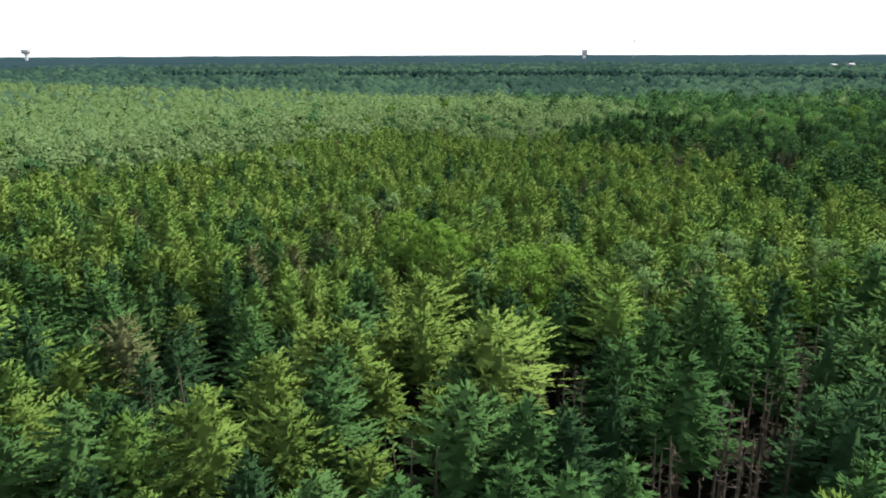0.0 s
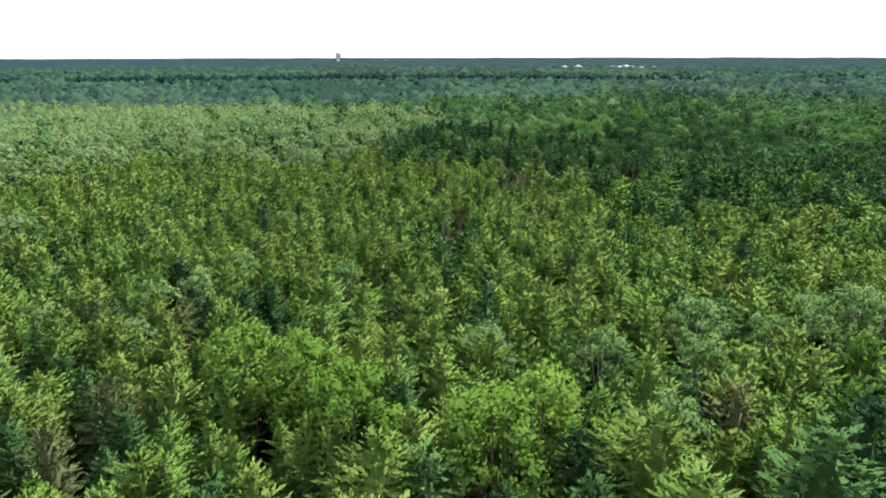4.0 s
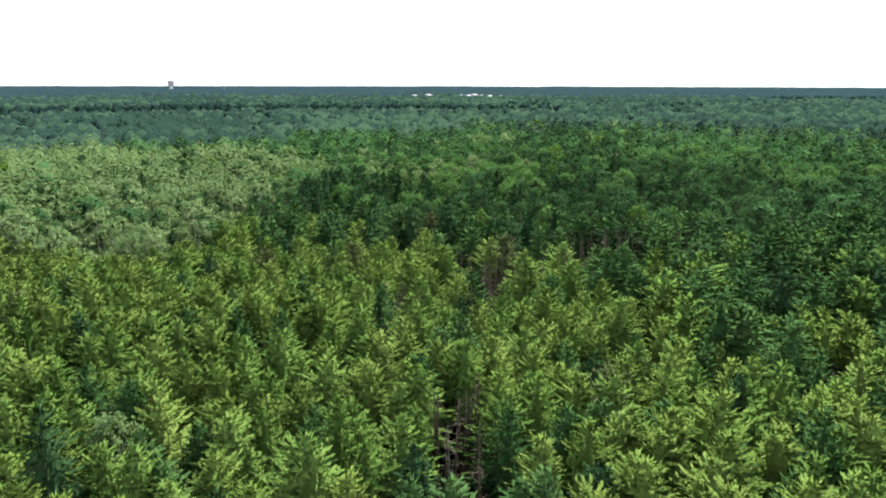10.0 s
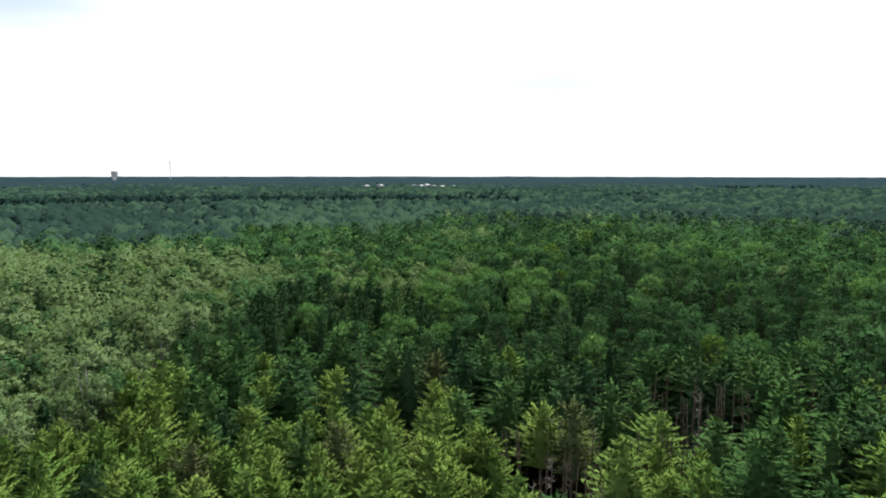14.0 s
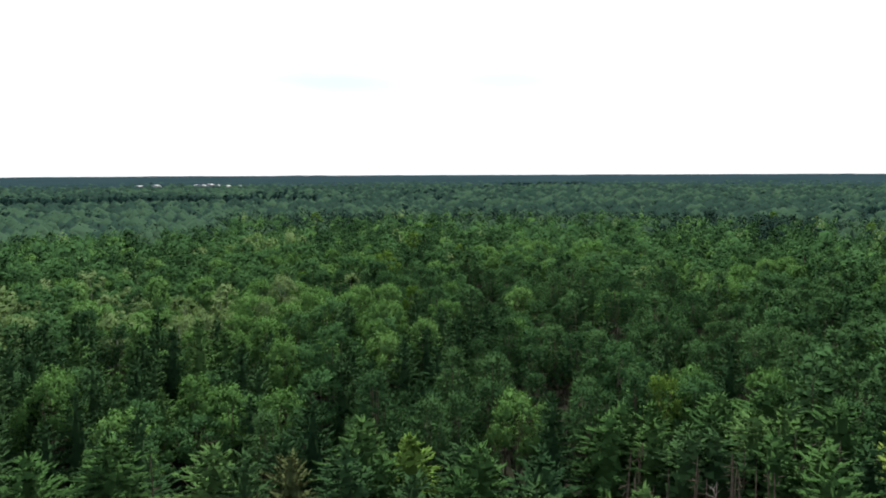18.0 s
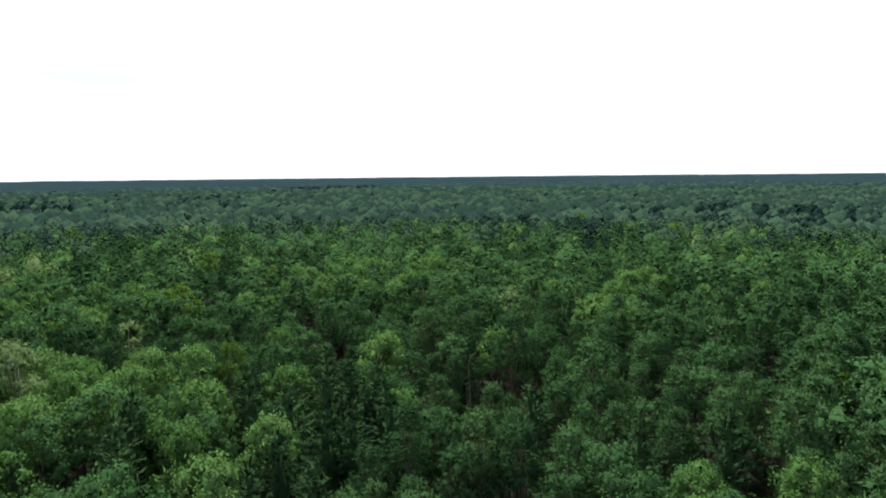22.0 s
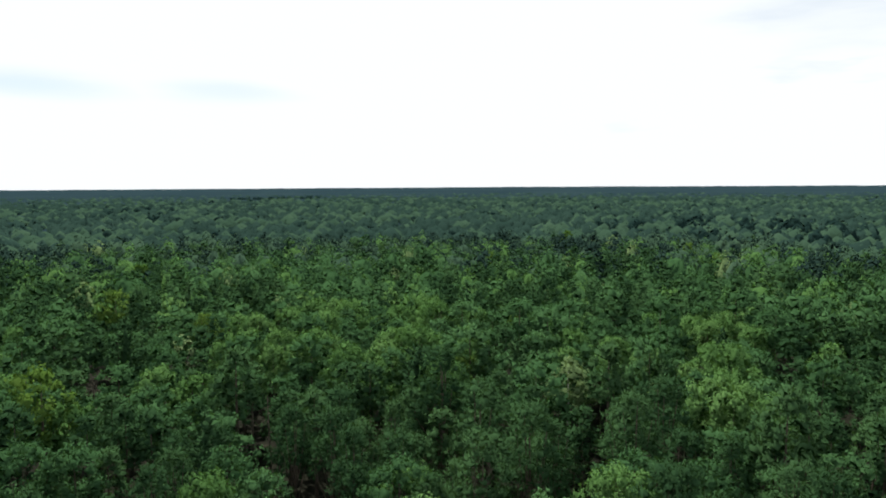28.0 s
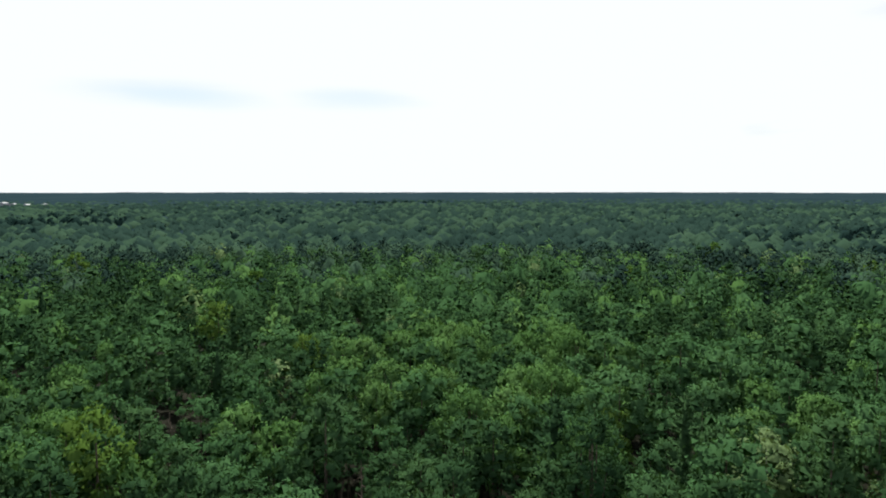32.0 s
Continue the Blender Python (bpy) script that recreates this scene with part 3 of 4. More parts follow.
def plant(key, x, y, h, wide, turn, i, lod):
    """One tree as a thing: an Empty at its foot, with trunk and crown."""
    name, label, cat = KINDS[key][:3]
    crown, trunk = PROTO[key][lod][i % len(PROTO[key][lod])]
    ob = new(name)
    ob.empty_display_size = 0.5
    s = h / 12.0
    ob.matrix_basis = Matrix.LocRotScale((x, y, ground_z(x, y) - 0.05), Euler((0, 0, turn)), (s * wide, s * wide, s))
    for nm, me in (("trunk", trunk), ("crown", crown)):
        p = new(nm, me)
        p.parent = ob
    return tagged(ob, label, cat, "trees of the forest")


# ---- ground ----
def ground_z(x, y):
    d = math.hypot(x, y)
    return 0.5 * noise.noise((x * 0.012, y * 0.012, 3.0)) * min(1, d / 60)


def build_ground():
    """One sheet: a fine middle and ever wider rings out to the horizon."""
    rings = [0] + [12 * 1.22 ** i for i in range(31)]
    seg, vs, fs = 72, [], []
    cx, cy = 60, 110
    vs.append((cx, cy, ground_z(cx, cy)))
    for r in rings[1:]:
        for k in range(seg):
            a = 2 * math.pi * k / seg
            x, y = cx + r * math.cos(a), cy + r * math.sin(a)
            vs.append((x, y, ground_z(x, y) if r < 900 else 0))
    for k in range(seg):
        fs.append((0, 1 + k, 1 + (k + 1) % seg))
    for i in range(len(rings) - 2):
        o = 1 + i * seg
        for k in range(seg):
            a0, a1 = o + k, o + (k + 1) % seg
            fs += [(a0, a0 + seg, a1 + seg), (a0, a1 + seg, a1)]
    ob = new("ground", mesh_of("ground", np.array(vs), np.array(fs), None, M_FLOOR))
    tagged(ob, "forest floor of needle litter and earth, darkened as in shade", "ground", kind="structure")


build_ground()

# ---- plan of the forest ----
EDGE_X = [-300, -92, -57, -42, -30, -12, 0, 10, 18, 34, 46, 63, 80, 95, 101, 130, 165, 200, 260]      # northern edge of the conifer plantation
EDGE_Y = [60, 124, 145, 170, 194, 203, 198, 180, 181, 197, 198, 181, 164, 152, 142, 136, 122, 40, -150]
LINE = [(0, 0), (-7, 30), (-3, 65), (10, 106), (34, 147), (71, 175), (104, 189)]   # under the flight
VIEWS = [(0, 0, -38, 38), (-6, 30, -20, 55), (-3, 65, -10, 62), (10, 106, 0, 74), (34, 147, 22, 96), (71, 175, 40, 116), (104, 189, 32, 104)]


# the pale broadleaf wood: its eastern edge by y, its northern edge by x
PALE_Y, PALE_E = [180, 205, 226, 242, 262, 290, 330, 420], [26, 41, 54, 74, 84, 78, 63, 20]
PALE_X, PALE_N = [-400, -190, -110, -60, 0, 40, 70], [600, 480, 450, 405, 350, 338, 318]


def zone(x, y):
    edge = np.interp(x, EDGE_X, EDGE_Y) + 4 * noise.noise((x * 0.05, y * 0.05, 8))
    if y < edge:
        return "a" if y < 62 + 10 * noise.noise((x * 0.06, y * 0.06, 21)) else "A"
    if x + 7 * noise.noise((y * 0.04, x * 0.04, 1)) < np.interp(y, PALE_Y, PALE_E) and y + 18 * noise.noise((x * 0.03, y * 0.03, 2)) < np.interp(x, PALE_X, PALE_N):
        return "B"
    return "C"


def off_line(x, y):
    best = 1e9
    for (ax, ay), (bx, by) in zip(LINE, LINE[1:]):
        ux, uy = bx - ax, by - ay
        t = max(0, min(1, ((x - ax) * ux + (y - ay) * uy) / (ux * ux + uy * uy)))
        best = min(best, math.hypot(x - ax - ux * t, y - ay - uy * t))
    return best


def in_view(x, y, r):
    for vx, vy, b0, b1 in VIEWS:
        d = math.hypot(x - vx, y - vy)
        if 20 < d < r and b0 - 3 <= math.degrees(math.atan2(x - vx, y - vy)) <= b1 + 3:
            return True
    return False


rng = random.Random(5)
# single trees that stand out: kind, height, width and their places
MARKS = []
for key, h, wide, places in (
        ("lime", 14.0, 1.1, [(-1, 77), (1, 71), (8, 64), (-5, 80), (12, 66)]),
        ("silver", 12.6, 1.05, [(27, 69), (38, 73), (22, 74), (33, 76), (44, 74), (49, 71), (-8, 103), (-3, 107), (7, 100), (-12, 100), (20, 63), (52, 76)]),
        ("gold", 12.2, 0.7, [(-13, 107), (3, 100), (40, 66), (33, 60)]),
        ("brown", 13.0, 1.0, [(-17, 73), (-21, 70), (-44, 93), (-14, 78), (39, 162), (60, 176), (57, 152)]),
        ("snag", 11.8, 0.9, [(-8, 50), (52, 150), (46, 146), (24, 116), (48, 143), (75, 151), (19, 41), (37, 149), (84, 150), (88, 152)]),
        ("dark", 14.2, 1.0, [(17, 86), (1, 126), (49, 88), (8, 214), (12, 211), (19, 213), (21, 219), (29, 209), (26, 205), (20, 224), (28, 252), (31, 206)]),
        ("dark", 14.6, 1.1, [(56, 220), (68, 229), (71, 210), (65, 227), (73, 231), (77, 219), (91, 201), (105, 199), (112, 194), (127, 183), (61, 222), (72, 208), (75, 200), (96, 204), (66, 180),
                              (77, 164), (108, 186), (87, 187), (104, 184)]),
        ("pitch", 16.0, 1.1, [(118, 168), (145, 179), (138, 187), (152, 197), (128, 178), (133, 190), (149, 176), (144, 192)]),
        ("great", 13.6, 0.85, [(173, 205), (176, 208), (192, 223), (189, 220), (195, 208), (172, 224), (191, 206), (187, 166), (159, 199), (104, 211), (103, 230), (99, 211), (101, 201), (85, 208), (143, 241), (164, 211)]),
        ("great", 13.0, 0.85, [(158, 168), (163, 168), (155, 165), (193, 163)]),
        ("gold", 13.0, 0.75, [(116, 208), (182, 241), (190, 194), (178, 239), (92, 160)]),
        ("silver", 12.8, 1.0, [(172, 298), (176, 303), (139, 291), (144, 290)])):
    for x, y in places:
        MARKS.append((key, x, y, h * rng.uniform(0.95, 1.05), wide))
# small clearings, most with bare trunks at their rims: place, radius, trunks
GAPS = [(27, 120, 2.4, 9), (24.5, 116, 2.2, 4), (22.5, 112.5, 1.9, 1), (48, 144, 3.2, 5), (44, 138, 2.4, 5), (52, 149, 3.4, 8), (53, 156, 2.6, 6), (59, 149, 2.8, 5), (67, 150, 3.0, 6), (75, 153, 3.2, 8), (71, 149, 2.6, 2), (39, 147, 2.8, 4), (63, 145, 2.4, 4), (79, 149, 3.2, 8), (86, 147, 2.8, 6),
        (36, 142, 2.4, 4), (78, 157, 2.4, 4), (72, 156, 2.0, 3), (15, 35, 3.2, 5), (20, 38, 3.2, 5), (17, 31, 2.8, 5), (25, 46, 2.8, 5), (-2, 36, 2.4, 3), (9, 44, 2.4, 3), (-20, 44, 2.4, 3), (30, 52, 2.6, 4),
        (57, 185, 3.4, 2), (62, 189, 3.0, 1), (52, 196, 3.0, 1), (84, 170, 2.4, 2), (120, 181, 2.8, 2), (113, 183, 2.6, 1), (141, 150, 3.2, 2), (146, 213, 2.8, 2), (152, 236, 3.2, 2), (135, 243, 3.0, 1), (109, 192, 2.6, 1), (128, 152, 2.8, 2)]

for gx, gy, gr, n in GAPS:
    for _ in range(n):
        a, q = rng.random() * 6.283, gr * rng.uniform(0.35, 1.0)
        MARKS.append(("pole", gx + q * math.cos(a), gy + q * math.sin(a), rng.uniform(10.2, 12.4), 1.0))
trees = [(k, x, y, h, w, True) for k, x, y, h, w in MARKS]
taken = {}
for k, x, y, h, w in MARKS:
    taken.setdefault((int(x // 8), int(y // 8)), []).append((x, y, 0.6 if k == "pole" else 1.3 if k == "snag" else 1.7 if k == "dark" else 2.7 * w))


def free(x, y):
    for i in (-1, 0, 1):
        for j in (-1, 0, 1):
            for tx, ty, r in taken.get((int(x // 8) + i, int(y // 8) + j), ()):
                if (x - tx) ** 2 + (y - ty) ** 2 < r * r:
                    return False
    return all((x - g[0]) ** 2 + (y - g[1]) ** 2 > g[2] * g[2] for g in GAPS)


def pick(u, *shares):
    """The kind that u, from 0 to 1, falls to; shares are kinds and their parts of one."""
    for key, share in zip(shares[::2], shares[1::2]):
        u -= share
        if u < 0:
            return key
    return shares[-2]


# patches of the wood where other kinds gather: middle, half widths, and the kinds with their shares
PATCHES = [(90, 228, 17, 12, ("birch", 0.6, "great", 0.3, "oak", 0.1)), (86, 258, 14, 20, ("oak", 0.45, "birch", 0.3, "great", 0.25)), (70, 204, 22, 20, ("dark", 0.55, "fir", 0.2, "oak", 0.15, "great", 0.1)), (92, 193, 20, 14, ("dark", 0.34, "pitch", 0.36, "great", 0.08, "oak", 0.22)),
           (102, 212, 12, 10, ("great", 0.6, "oak", 0.4)), (103, 231, 10, 8, ("great", 0.6, "oak", 0.4)), (78, 248, 12, 10, ("great", 0.5, "birch", 0.2, "oak", 0.3)),
           (124, 205, 16, 14, ("great", 0.12, "oak", 0.24, "pitch", 0.64)), (99, 157, 10, 8, ("great", 0.4, "oak", 0.3, "dark", 0.3)),
           (160, 168, 10, 7, ("great", 0.7, "oak", 0.3)), (193, 163, 9, 8, ("great", 0.7, "oak", 0.3)), (182, 183, 12, 8, ("great", 0.4, "oak", 0.6)),
           (174, 206, 9, 8, ("great", 0.7, "oak", 0.3)), (192, 222, 10, 8, ("great", 0.6, "oak", 0.4)), (194, 206, 8, 7, ("great", 0.6, "gold", 0.15, "oak", 0.25)), (172, 224, 7, 6, ("great", 0.6, "oak", 0.4)),
           (156, 298, 22, 12, ("silver", 0.25, "birch", 0.25, "oak", 0.5)), (205, 214, 16, 12, ("great", 0.3, "oak", 0.5, "pitch", 0.2)), (135, 258, 16, 12, ("oak", 0.6, "great", 0.2, "pitch", 0.2))]
REACH = 250
for step, zones in ((4.5, "a"), (3.15, "A"), (4.0, "B"), (4.1, "C")):
    for ix in range(int(-330 / step), int(400 / step)):
        for iy in range(int(-60 / step), int(440 / step)):
            x = (ix + 0.5 * (iy % 2) + rng.uniform(-0.36, 0.36)) * step
            y = (iy + rng.uniform(-0.36, 0.36)) * step
            u = rng.random()
            hh = rng.gauss(0, 1)
            if not (in_view(x, y, REACH)):
                continue
            z = zone(x, y)
            if z != zones or not free(x, y):
                continue
            big = noise.noise((x * 0.025, y * 0.025, 5))
            small = noise.noise((x * 0.07, y * 0.07, 15))
            edge = np.interp(x, EDGE_X, EDGE_Y)
            if z == "a":
                olive = 0.08 if x < -6 + 0.25 * (y - 30) else 0.06
                key = pick(u, "scots", olive, "dark", 0.46 if x > 8 and y < 52 else 0.2, "fir", 0.52 - olive * 0.5, "spruce", 0.1, "brown", 0.02, "scots", 0.1)
                h, w = (12.9 if x > 12 else 12.1) + 1.3 * hh, 1.5
            elif z == "A":
                # darker kinds are mixed in here to imitate a passing cloud's shadow
                cloud_shade = min(0.96, (x - 36 + 0.45 * (y - 154) + 14 * small) / 28)
                if u < cloud_shade and x > 16:
                    if hh < 0.3 * cloud_shade:
                        continue
                    key = pick(rng.random(), "dark", 0.06 + 0.26 * cloud_shade, "fir", 0.46 + 0.16 * cloud_shade, "spruce", 0.48)
                    h, w = 12.2 + 1.0 * hh, 1.3 + 0.3 * cloud_shade
                elif y < 98 and x < -8 - 0.24 * (y - 24) + 6 * small:      # dark firs on the western side, partly standing in for cloud shade
                    key = pick(u, "fir", 0.36, "dark", 0.1, "scots", 0.2, "spruce", 0.34)
                    h, w = 12.2 + 0.9 * hh, 1.25
                else:
                    tone = 0.3 * small
                    key = pick(u, "dark", 0.025, "brown", 0.012, "birch", 0.005, "fir", 0.16 - 0.3 * tone, "spruce", 0.38 - 0.4 * tone, "scots", 0.18, "pine", 0.5)
                    h, w = 11.6 + 0.55 * hh + 0.8 * big, 1.15
            elif z == "B":
                near = y < edge + 12
                key = pick(u, "dark", 0.16 if near and x > -5 else 0.03, "oak", 0.06, "gold", 0.015, "pitch", 0.03, "birch", 1.0)
                h, w = 12.0 + 1.2 * hh, 1.12
            else:
                gone = noise.noise((x * 0.11, y * 0.11, 31))
                if gone < -0.44:
                    continue
                leafy = 1 if y > 222 + 12 * small or x > 168 + 12 * small else 0      # more broadleaf trees north and east, brighter crowns in place of a sunlit patch
                oak = max(0.05, 0.13 + 0.25 * leafy + 0.45 * big + 0.2 * small)
                key = pick(u, "oak", oak, "great", 0.02 + 0.05 * leafy + 0.1 * max(0, big), "birch", 0.015, "dark", 0.03, "gold", 0.006, "pitch", 1.0)
                h, w = 12.0 + 1.6 * hh, 1.0
                for px, py, pw, pd, mix in PATCHES:
                    if ((x - px) / pw) ** 2 + ((y - py) / pd) ** 2 < 1 + 0.4 * small:
                        key = pick(rng.random(), *mix)
                        break
                if key == "great":
                    h, w = 12.6 + 0.9 * hh, 0.72
                elif key == "dark":
                    h, w = 13.6 + 1.0 * hh, 1.05
            trees.append((key, x, y, max(8.0, min(16.2, h)), w * rng.uniform(0.86, 1.16), False))

trees.sort(key=lambda q: (not q[5], off_line(q[1], q[2])))
count, rest, beyond = {}, {}, {}
for i, (key, x, y, h, w, mark) in enumerate(trees):
    n = count.get(key, 0)
    turn = rng.random() * 6.283
    if n < KINDS[key][5]:
        count[key] = n + 1
        plant(key, x, y, h, w, turn, i, 0 if mark or off_line(x, y) < (28 if y < 150 else 44) else 1)
    elif key in ("pitch", "oak") and rng.random() < (off_line(x, y) - 150) / 90:
        beyond.setdefault(key, []).append((x, y, h, w, turn, i))
    else:
        rest.setdefault(key, []).append((x, y, h, w, turn, i))


def stand(name, label, shapes, mat, rows, trunks=True):
    """Many trees of one kind joined into one sheet of woodland."""
    s = Soup()
    for x, y, h, w, turn, i in rows:
        (cv, cf, cn), _ = shapes[i % len(shapes)]
        k = h / 12.0
        c, q = math.cos(turn) * k * w, math.sin(turn) * k * w
        v = np.empty_like(cv)
        v[:, 0] = cv[:, 0] * c - cv[:, 1] * q + x
        v[:, 1] = cv[:, 0] * q + cv[:, 1] * c + y
        v[:, 2] = cv[:, 2] * k
        m = cn.copy()
        m[:, 0] = cn[:, 0] * math.cos(turn) - cn[:, 1] * math.sin(turn)
        m[:, 1] = cn[:, 0] * math.sin(turn) + cn[:, 1] * math.cos(turn)
        s.add(v, cf, m)
    ob = new(name, mesh_of(name, *s.arrays(), mat))
    return tagged(ob, label, "woodland", kind="stuff")


NAMES = {"spruce": ("spruce_stand", "dense stand of young green spruces"), "pine": ("pine_stand", "dense stand of light green plantation pines"),
         "fir": ("fir_stand", "dense stand of blue-green firs"), "scots": ("scots_pine_stand", "olive green stand of bushy pines"),
         "brown": ("browned_pine_stand", "scattered browned pines"), "lime": ("maple_stand", "bright lime green maples"), "gold": ("yellow_green_stand", "scattered yellow-green broadleaf trees"),
         "silver": ("poplar_stand", "pale silvery poplars"),
         "dark": ("dark_spruce_stand", "scattered dark spruces among broadleaf trees"), "pitch": ("pitch_pine_stand", "wide stand of rounded dark green pines"),
         "oak": ("oak_stand", "billowing green oak woodland"), "birch": ("birch_stand", "light green birch woodland"), "great": ("bright_oak_stand", "bright green oak woodland"), "young": ("conifer_stand", "dense stand of young plantation conifers")}
for key, rows in rest.items():
    sets, leaf = KINDS[key][6], KINDS[key][3]
    for lod, some in ((1, [q for q in rows if off_line(q[0], q[1]) < 66]),
                      (2, [q for q in rows if 66 <= off_line(q[0], q[1]) < 125]), (3, [q for q in rows if off_line(q[0], q[1]) >= 125])):
        for tone in range(3):
            if some[tone::3]:
                stand(*NAMES[key], sets[lod], leaf, some[tone::3])

# ---- far woods, out to the horizon ----
def far_kind(x, y, u):
    big = noise.noise((x * 0.006, y * 0.006, 11)) + 0.5 * noise.noise((x * 0.02, y * 0.02, 12))
    if zone(x, y) == "B":
        return "birch" if u < 0.86 else "oak"
    return "oak" if u < 0.34 + 0.5 * big else "dark" if u > 0.96 else "pitch"


far_shapes = {
    "pitch": [dome_shape(200 + i, 2.6, 0.4, ROUND[:3], 5, 0.6, 6, 0.95, 0.5) for i in range(6)],
    "oak": [dome_shape(210 + i, 3.1, 0.35, ROUND[:3], 5, 0.65, 6, 0.95, 0.5) for i in range(6)],
    "birch": [dome_shape(220 + i, 2.3, 0.3, ROUND, 44, 0.62, 7, 0.85, 0.4) for i in range(6)],
    "young": [dome_shape(240 + i, 2.2, 0.25, POINTED, 20, 0.8, 6, 0.85) for i in range(5)],
    "dark": [dome_shape(230 + i, 2.3, 0.2, ROUND, 10, 0.9, 6, 1.0) for i in range(4)],
}
# dark belts and groves of taller pines: centre, half length, half depth, bearing of the long side
GROVES = [(70, 775, 190, 40, 96), (-245, 800, 80, 34, 92), (330, 690, 110, 30, 122), (508, 122, 14, 8, 130), (655, 590, 26, 9, 150), (693, 604, 18, 8, 150), (560, 472, 9, 7, 140),
          (430, 620, 60, 14, 140), (520, 700, 30, 12, 140), (1180, 700, 90, 30, 130)]


def in_grove(x, y):
    for gx, gy, gl, gd, gb in GROVES:
        s_, c_ = math.sin(radians(gb)), math.cos(radians(gb))
        u, v = (x - gx) * s_ + (y - gy) * c_, (x - gx) * c_ - (y - gy) * s_
        if abs(u) < gl and abs(v) < gd * (1 + 0.5 * noise.noise((u * 0.05, gx, 1))):
            return True
    return False


SITES = [(736, 1271), (813, 1220)]            # clearings round the far buildings
far_rows = {}
for key, rows in beyond.items():
    # the farther of these trees take the haze-tinted colours
    stand(*NAMES[key], KINDS[key][6][3], M_HAZEPINE if key == "pitch" else M_HAZEOAK, rows)
d = 236.0
while d < 1700:
    gap = 5.6 + (d - 236) * 0.020
    n = int(math.radians(215) * d / (5.6 + (d - 236) * 0.007))
    for k in range(n):
        a = radians(-85 + 215 * (k + rng.random()) / n)
        r = d + rng.uniform(-0.5, 0.5) * gap
        x, y = 45 + r * math.sin(a), 100 + r * math.cos(a)
        u = rng.random()
        if in_view(x, y, REACH) or (not in_view(x, y, 5000) and rng.random() < 0.6) or any(math.hypot(x - sx, y - sy) < 75 for sx, sy in SITES) and rng.random() < 0.85:
            continue
        g = 1 + (d - 236) * 0.0007
        kind, h = far_kind(x, y, u), 12.0 + rng.gauss(0, 0.9)
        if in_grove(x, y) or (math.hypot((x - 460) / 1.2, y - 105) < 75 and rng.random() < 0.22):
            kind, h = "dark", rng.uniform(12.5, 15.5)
        far_rows.setdefault(kind, []).append((x, y, h, g * rng.uniform(0.75, 1.5), rng.random() * 6.3, k))
    d += gap
# the woods beside and behind the flight, which close the place
step = 4.9
for ix in range(int(-230 / step), int(330 / step)):
    for iy in range(int(-190 / step), int(330 / step)):
        x, y = (ix + rng.uniform(-0.4, 0.4)) * step, (iy + rng.uniform(-0.4, 0.4)) * step
        d = off_line(x, y)
        if d < 200 and not in_view(x, y, REACH) and math.hypot(x - 45, y - 100) < 236 + 60 * (y < 0):
            plain = zone(x, y)
            if plain in "aA":
                kind = "dark" if rng.random() < 0.16 else "young"
            else:
                kind = "birch" if plain == "B" else "oak" if rng.random() < 0.35 else "pitch"
            far_rows.setdefault(kind, []).append((x, y, 12 + rng.gauss(0, 1.0), 1.5 if plain in "aA" else 1.1, rng.random() * 6.3, ix + iy))
for key, rows in far_rows.items():
    stand("far_" + NAMES[key][0], "distant " + NAMES[key][1], far_shapes[key], {"pitch": M_HAZEPINE, "oak": M_HAZEOAK, "birch": M_BIRCH, "dark": M_GROVE, "young": M_SCOTS}[key], rows)


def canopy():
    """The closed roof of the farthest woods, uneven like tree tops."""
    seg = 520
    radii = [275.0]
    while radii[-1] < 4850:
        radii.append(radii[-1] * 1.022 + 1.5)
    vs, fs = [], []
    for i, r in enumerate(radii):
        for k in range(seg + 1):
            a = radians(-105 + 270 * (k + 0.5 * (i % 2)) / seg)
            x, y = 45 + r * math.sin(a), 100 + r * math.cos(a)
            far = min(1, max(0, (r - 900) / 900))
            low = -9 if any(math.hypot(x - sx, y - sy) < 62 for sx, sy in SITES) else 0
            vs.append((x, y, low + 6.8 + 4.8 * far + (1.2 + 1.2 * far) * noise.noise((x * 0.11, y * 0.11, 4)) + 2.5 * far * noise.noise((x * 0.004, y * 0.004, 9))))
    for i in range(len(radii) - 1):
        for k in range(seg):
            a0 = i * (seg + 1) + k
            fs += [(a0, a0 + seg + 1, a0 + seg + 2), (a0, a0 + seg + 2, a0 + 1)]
    ob = new("far_canopy", mesh_of("far_canopy", np.array(vs), np.array(fs), None, M_HAZEROOF))
    tagged(ob, "closed dark canopy of distant pine forest, tinted blue for haze", "woodland", kind="stuff")


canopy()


# ---- far things: water towers, mast and a cluster of white buildings ----
def lathe(bm, profile, seg=24):
    rings = []
    for r, z in profile:
        rings.append([bm.verts.new((r * math.cos(2 * math.pi * k / seg), r * math.sin(2 * math.pi * k / seg), z)) for k in range(seg)])
    for a, c in zip(rings, rings[1:]):
        for k in range(seg):
            bm.faces.new((a[k], a[(k + 1) % seg], c[(k + 1) % seg], c[k]))
    bm.faces.new(rings[0][::-1]); bm.faces.new(rings[-1])
    return bm


def box(bm, x0, y0, z0, x1, y1, z1):
    v = [bm.verts.new(p) for p in ((x0, y0, z0), (x1, y0, z0), (x1, y1, z0), (x0, y1, z0), (x0, y0, z1), (x1, y0, z1), (x1, y1, z1), (x0, y1, z1))]
    for f in ((3, 2, 1, 0), (4, 5, 6, 7), (0, 1, 5, 4), (1, 2, 6, 5), (2, 3, 7, 6), (3, 0, 4, 7)):
        bm.faces.new([v[i] for i in f])
    return bm


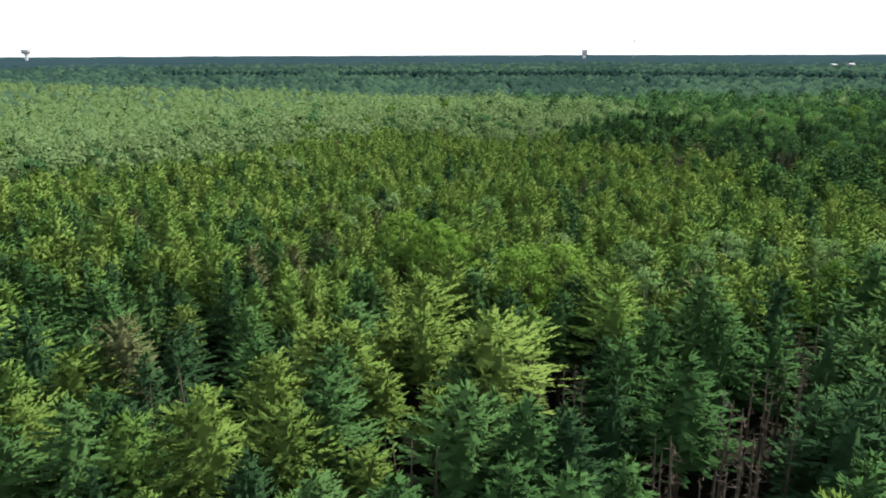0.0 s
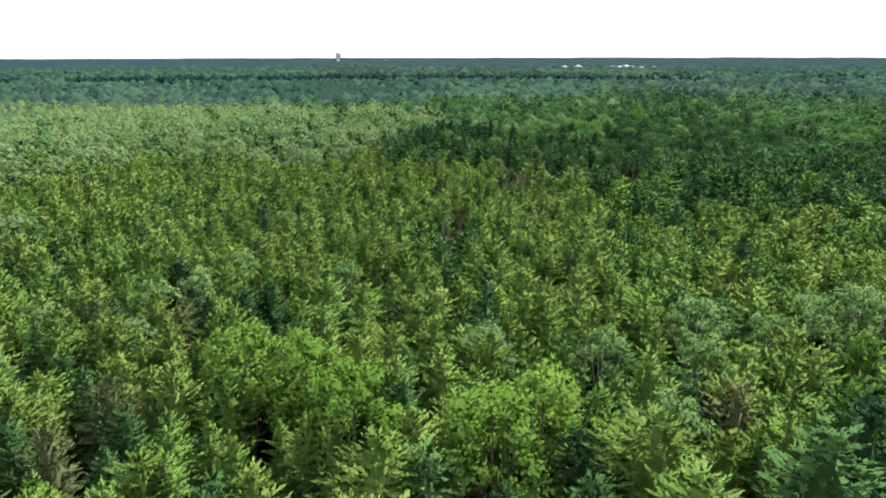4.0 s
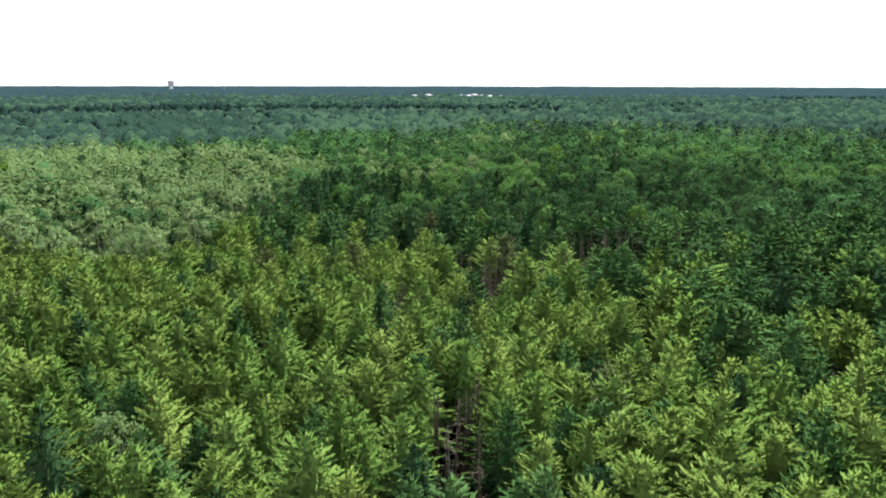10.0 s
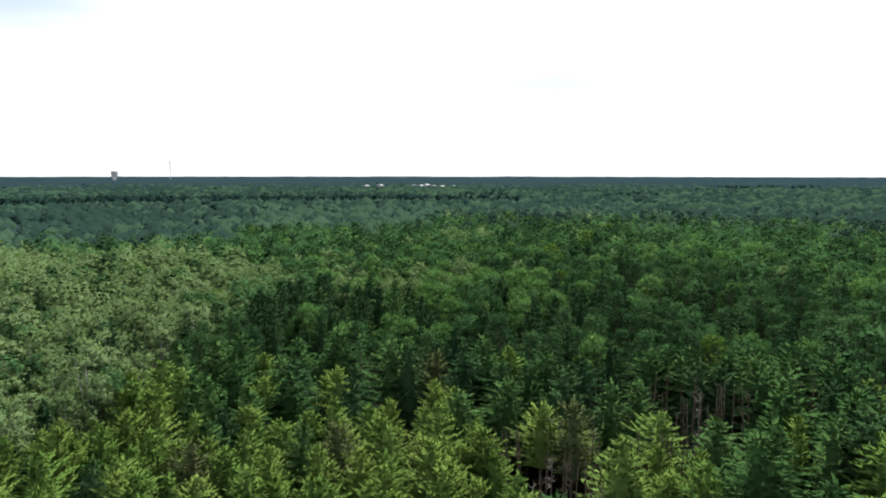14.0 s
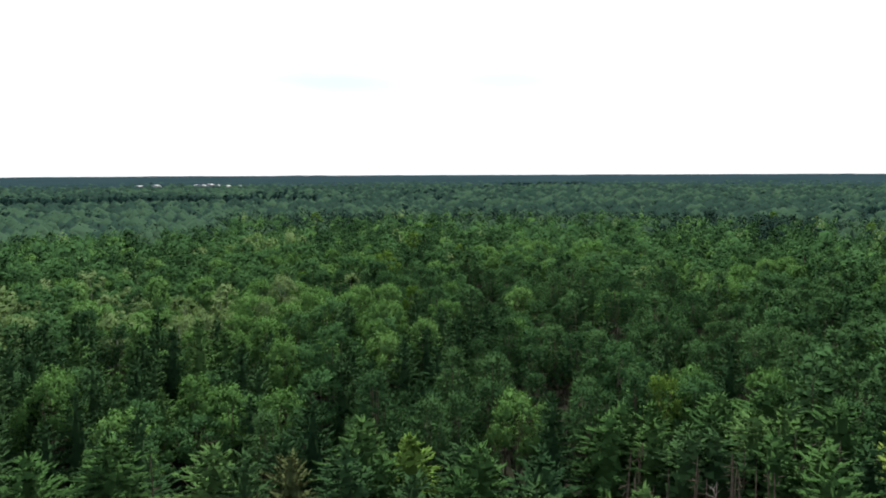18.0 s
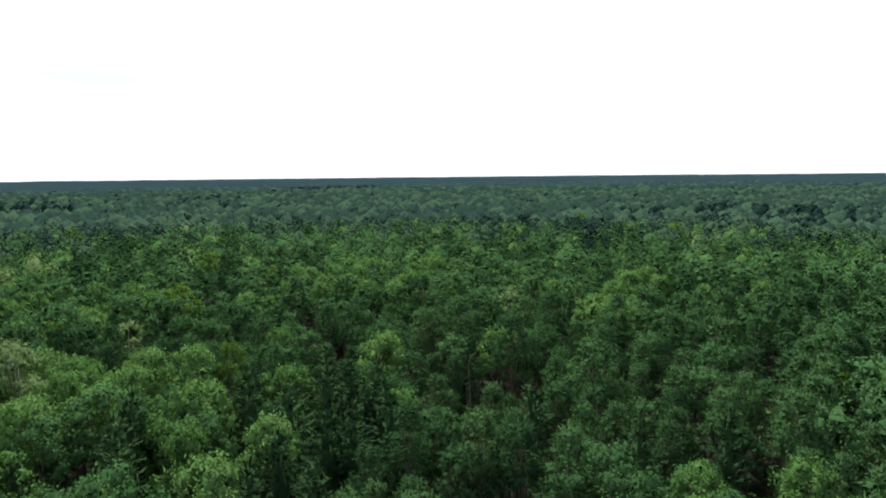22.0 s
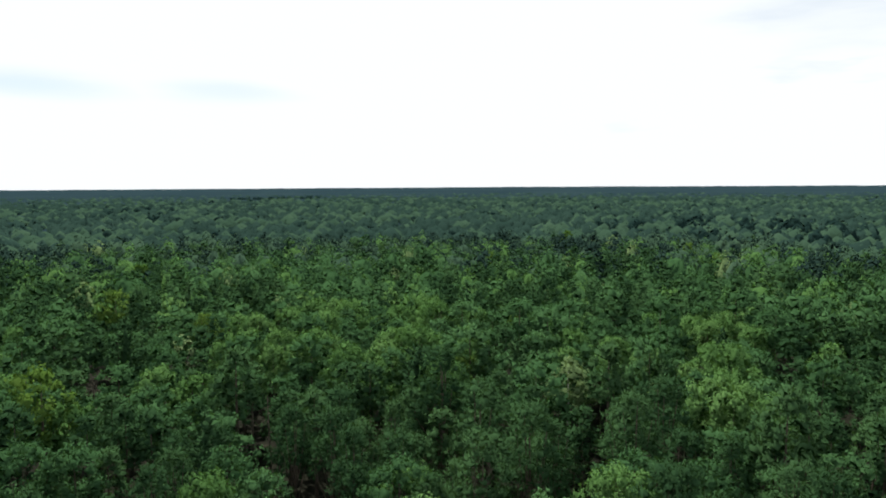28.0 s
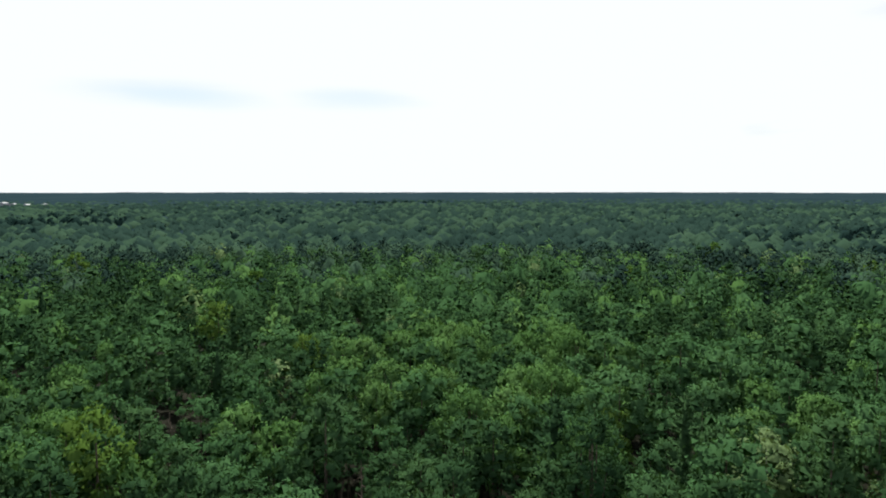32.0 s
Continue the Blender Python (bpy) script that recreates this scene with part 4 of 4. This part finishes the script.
def water_tower(x, y, h, r, label, low=0.68, foot=0.42):
    """A bowl-shaped tank, its underside at the share low of the height, on a stem."""
    ob = new("water_tower")
    ob.location = (x, y, 0)
    part("pedestal", lathe(bmesh.new(), [(r * foot, 0), (r * foot * 0.82, h * low * 0.45), (r * foot * 0.86, h * low * 0.9), (r * foot * 1.07, h * low * 1.005)]), M_TANK, ob)
    part("tank", lathe(bmesh.new(), [(r * foot, h * low), (r * 0.84, h * (low + 0.03)), (r * 0.95, h * (low + 0.1)), (r, h * 0.84), (r, h * 0.93), (r * 0.97, h * 0.95)]), M_CONCRETE, ob)
    part("roof", lathe(bmesh.new(), [(r * 1.02, h * 0.951), (r * 1.0, h * 0.965), (r * 0.6, h * 0.99), (r * 0.1, h)]), M_STEEL, ob)
    rail = bmesh.new()
    for k in range(24):
        a = k * math.pi / 12
        box(rail, r * 1.03 * math.cos(a) - 0.1, r * 1.03 * math.sin(a) - 0.1, h * 0.80, r * 1.03 * math.cos(a) + 0.1, r * 1.03 * math.sin(a) + 0.1, h * 0.83)
    lathe(rail, [(r * 1.04, h * 0.795), (r * 1.04, h * 0.8)])
    part("walkway", rail, M_STEEL, ob)
    part("aerial", box(bmesh.new(), -0.15, -0.15, h * 0.99, 0.15, 0.15, h * 1.06), M_STEEL, ob)
    tagged(ob, label, "water tower")


def toward(bearing, d, x0=0.0, y0=0.0):
    return x0 + d * math.sin(radians(bearing)), y0 + d * math.cos(radians(bearing))


water_tower(*toward(-30.8, 2600), 46.5, 13.5, "pale grey water tower with a wide bowl-shaped tank above the trees")
water_tower(*toward(11.55, 2600, 0, 40), 41, 10.4, "grey water tower with a broad straight-sided tank above the forest", 0.52, 0.6)


def mast(x, y, h):
    ob = new("radio_mast")
    ob.location = (x, y, 0)
    for k in range(3):
        a = k * 2.094
        part("leg", lathe(bmesh.new(), [(0.42, 0), (0.34, h)], 6), M_STEEL, ob).location = (1.1 * math.cos(a), 1.1 * math.sin(a), 0)
    for i in range(14):
        part("brace", lathe(bmesh.new(), [(1.25, 0), (1.25, 0.35)], 3), M_STEEL, ob).location = (0, 0, h * (i + 1) / 15)
    part("aerial", lathe(bmesh.new(), [(0.25, h), (0.12, h * 1.06)], 6), M_STEEL, ob)
    part("antenna_array", lathe(bmesh.new(), [(0.4, h * 0.9), (1.9, h * 0.905), (1.9, h * 0.985), (0.4, h * 0.99)], 9), M_STEEL, ob)
    tagged(ob, "slender grey lattice radio mast rising from the forest", "mast")


mast(*toward(15.65, 2500, 5, 100), 74)


def hall(x, y, length, width, height, turn):
    """A long, low, white building with a pitched roof, doors and rows of windows."""
    ob = new("white_building")
    ob.matrix_basis = pose(x, y, 0, 0, 0, turn)
    l, w = length / 2, width / 2
    part("wall", box(bmesh.new(), -l, -w, 0, l, w, height), M_WHITE, ob)
    bm = bmesh.new()
    v = [bm.verts.new(p) for p in ((-l - .5, -w - .6, height), (l + .5, -w - .6, height), (l + .5, w + .6, height), (-l - .5, w + .6, height), (-l - .5, 0, height + width * 0.16), (l + .5, 0, height + width * 0.16))]
    for f in ((0, 1, 5, 4), (2, 3, 4, 5), (0, 4, 3), (1, 2, 5), (3, 2, 1, 0)):
        bm.faces.new([v[i] for i in f])
    part("roof", bm, M_WHITE, ob)
    n = int(length / 5)
    for s in (-1, 1):
        for i in range(n):
            cx = -l + (i + 0.5) * length / n
            part("window", box(bmesh.new(), cx - 1.1, s * (w + 0.03) - 0.05, height * 0.55, cx + 1.1, s * (w + 0.03) + 0.05, height * 0.8), M_GLASS, ob)
        part("door", box(bmesh.new(), -1.8, s * (w + 0.04) - 0.06, 0, 1.8, s * (w + 0.04) + 0.06, 3.4), M_STEEL, ob)
    tagged(ob, "long low white building with a pale pitched roof in a clearing", "building", "white buildings")


for row in ((718, 1287, 12, 9, 9, 24), (730, 1279, 14, 9, 7, 60), (741, 1271, 16, 10, 10, 32), (750, 1266, 10, 8, 7, 12), (759, 1261, 12, 9, 8, 60), (772, 1252, 9, 8, 6, 50), (788, 1240, 13, 10, 8, 30),
            (799, 1231, 11, 9, 10, 68), (808, 1226, 18, 11, 9, 36), (819, 1219, 11, 9, 11, 15), (830, 1212, 15, 10, 9, 44), (845, 1202, 12, 9, 8, 20), (855, 1198, 9, 8, 6, 70), (868, 1193, 9, 8, 8, 30)):
    hall(*row)
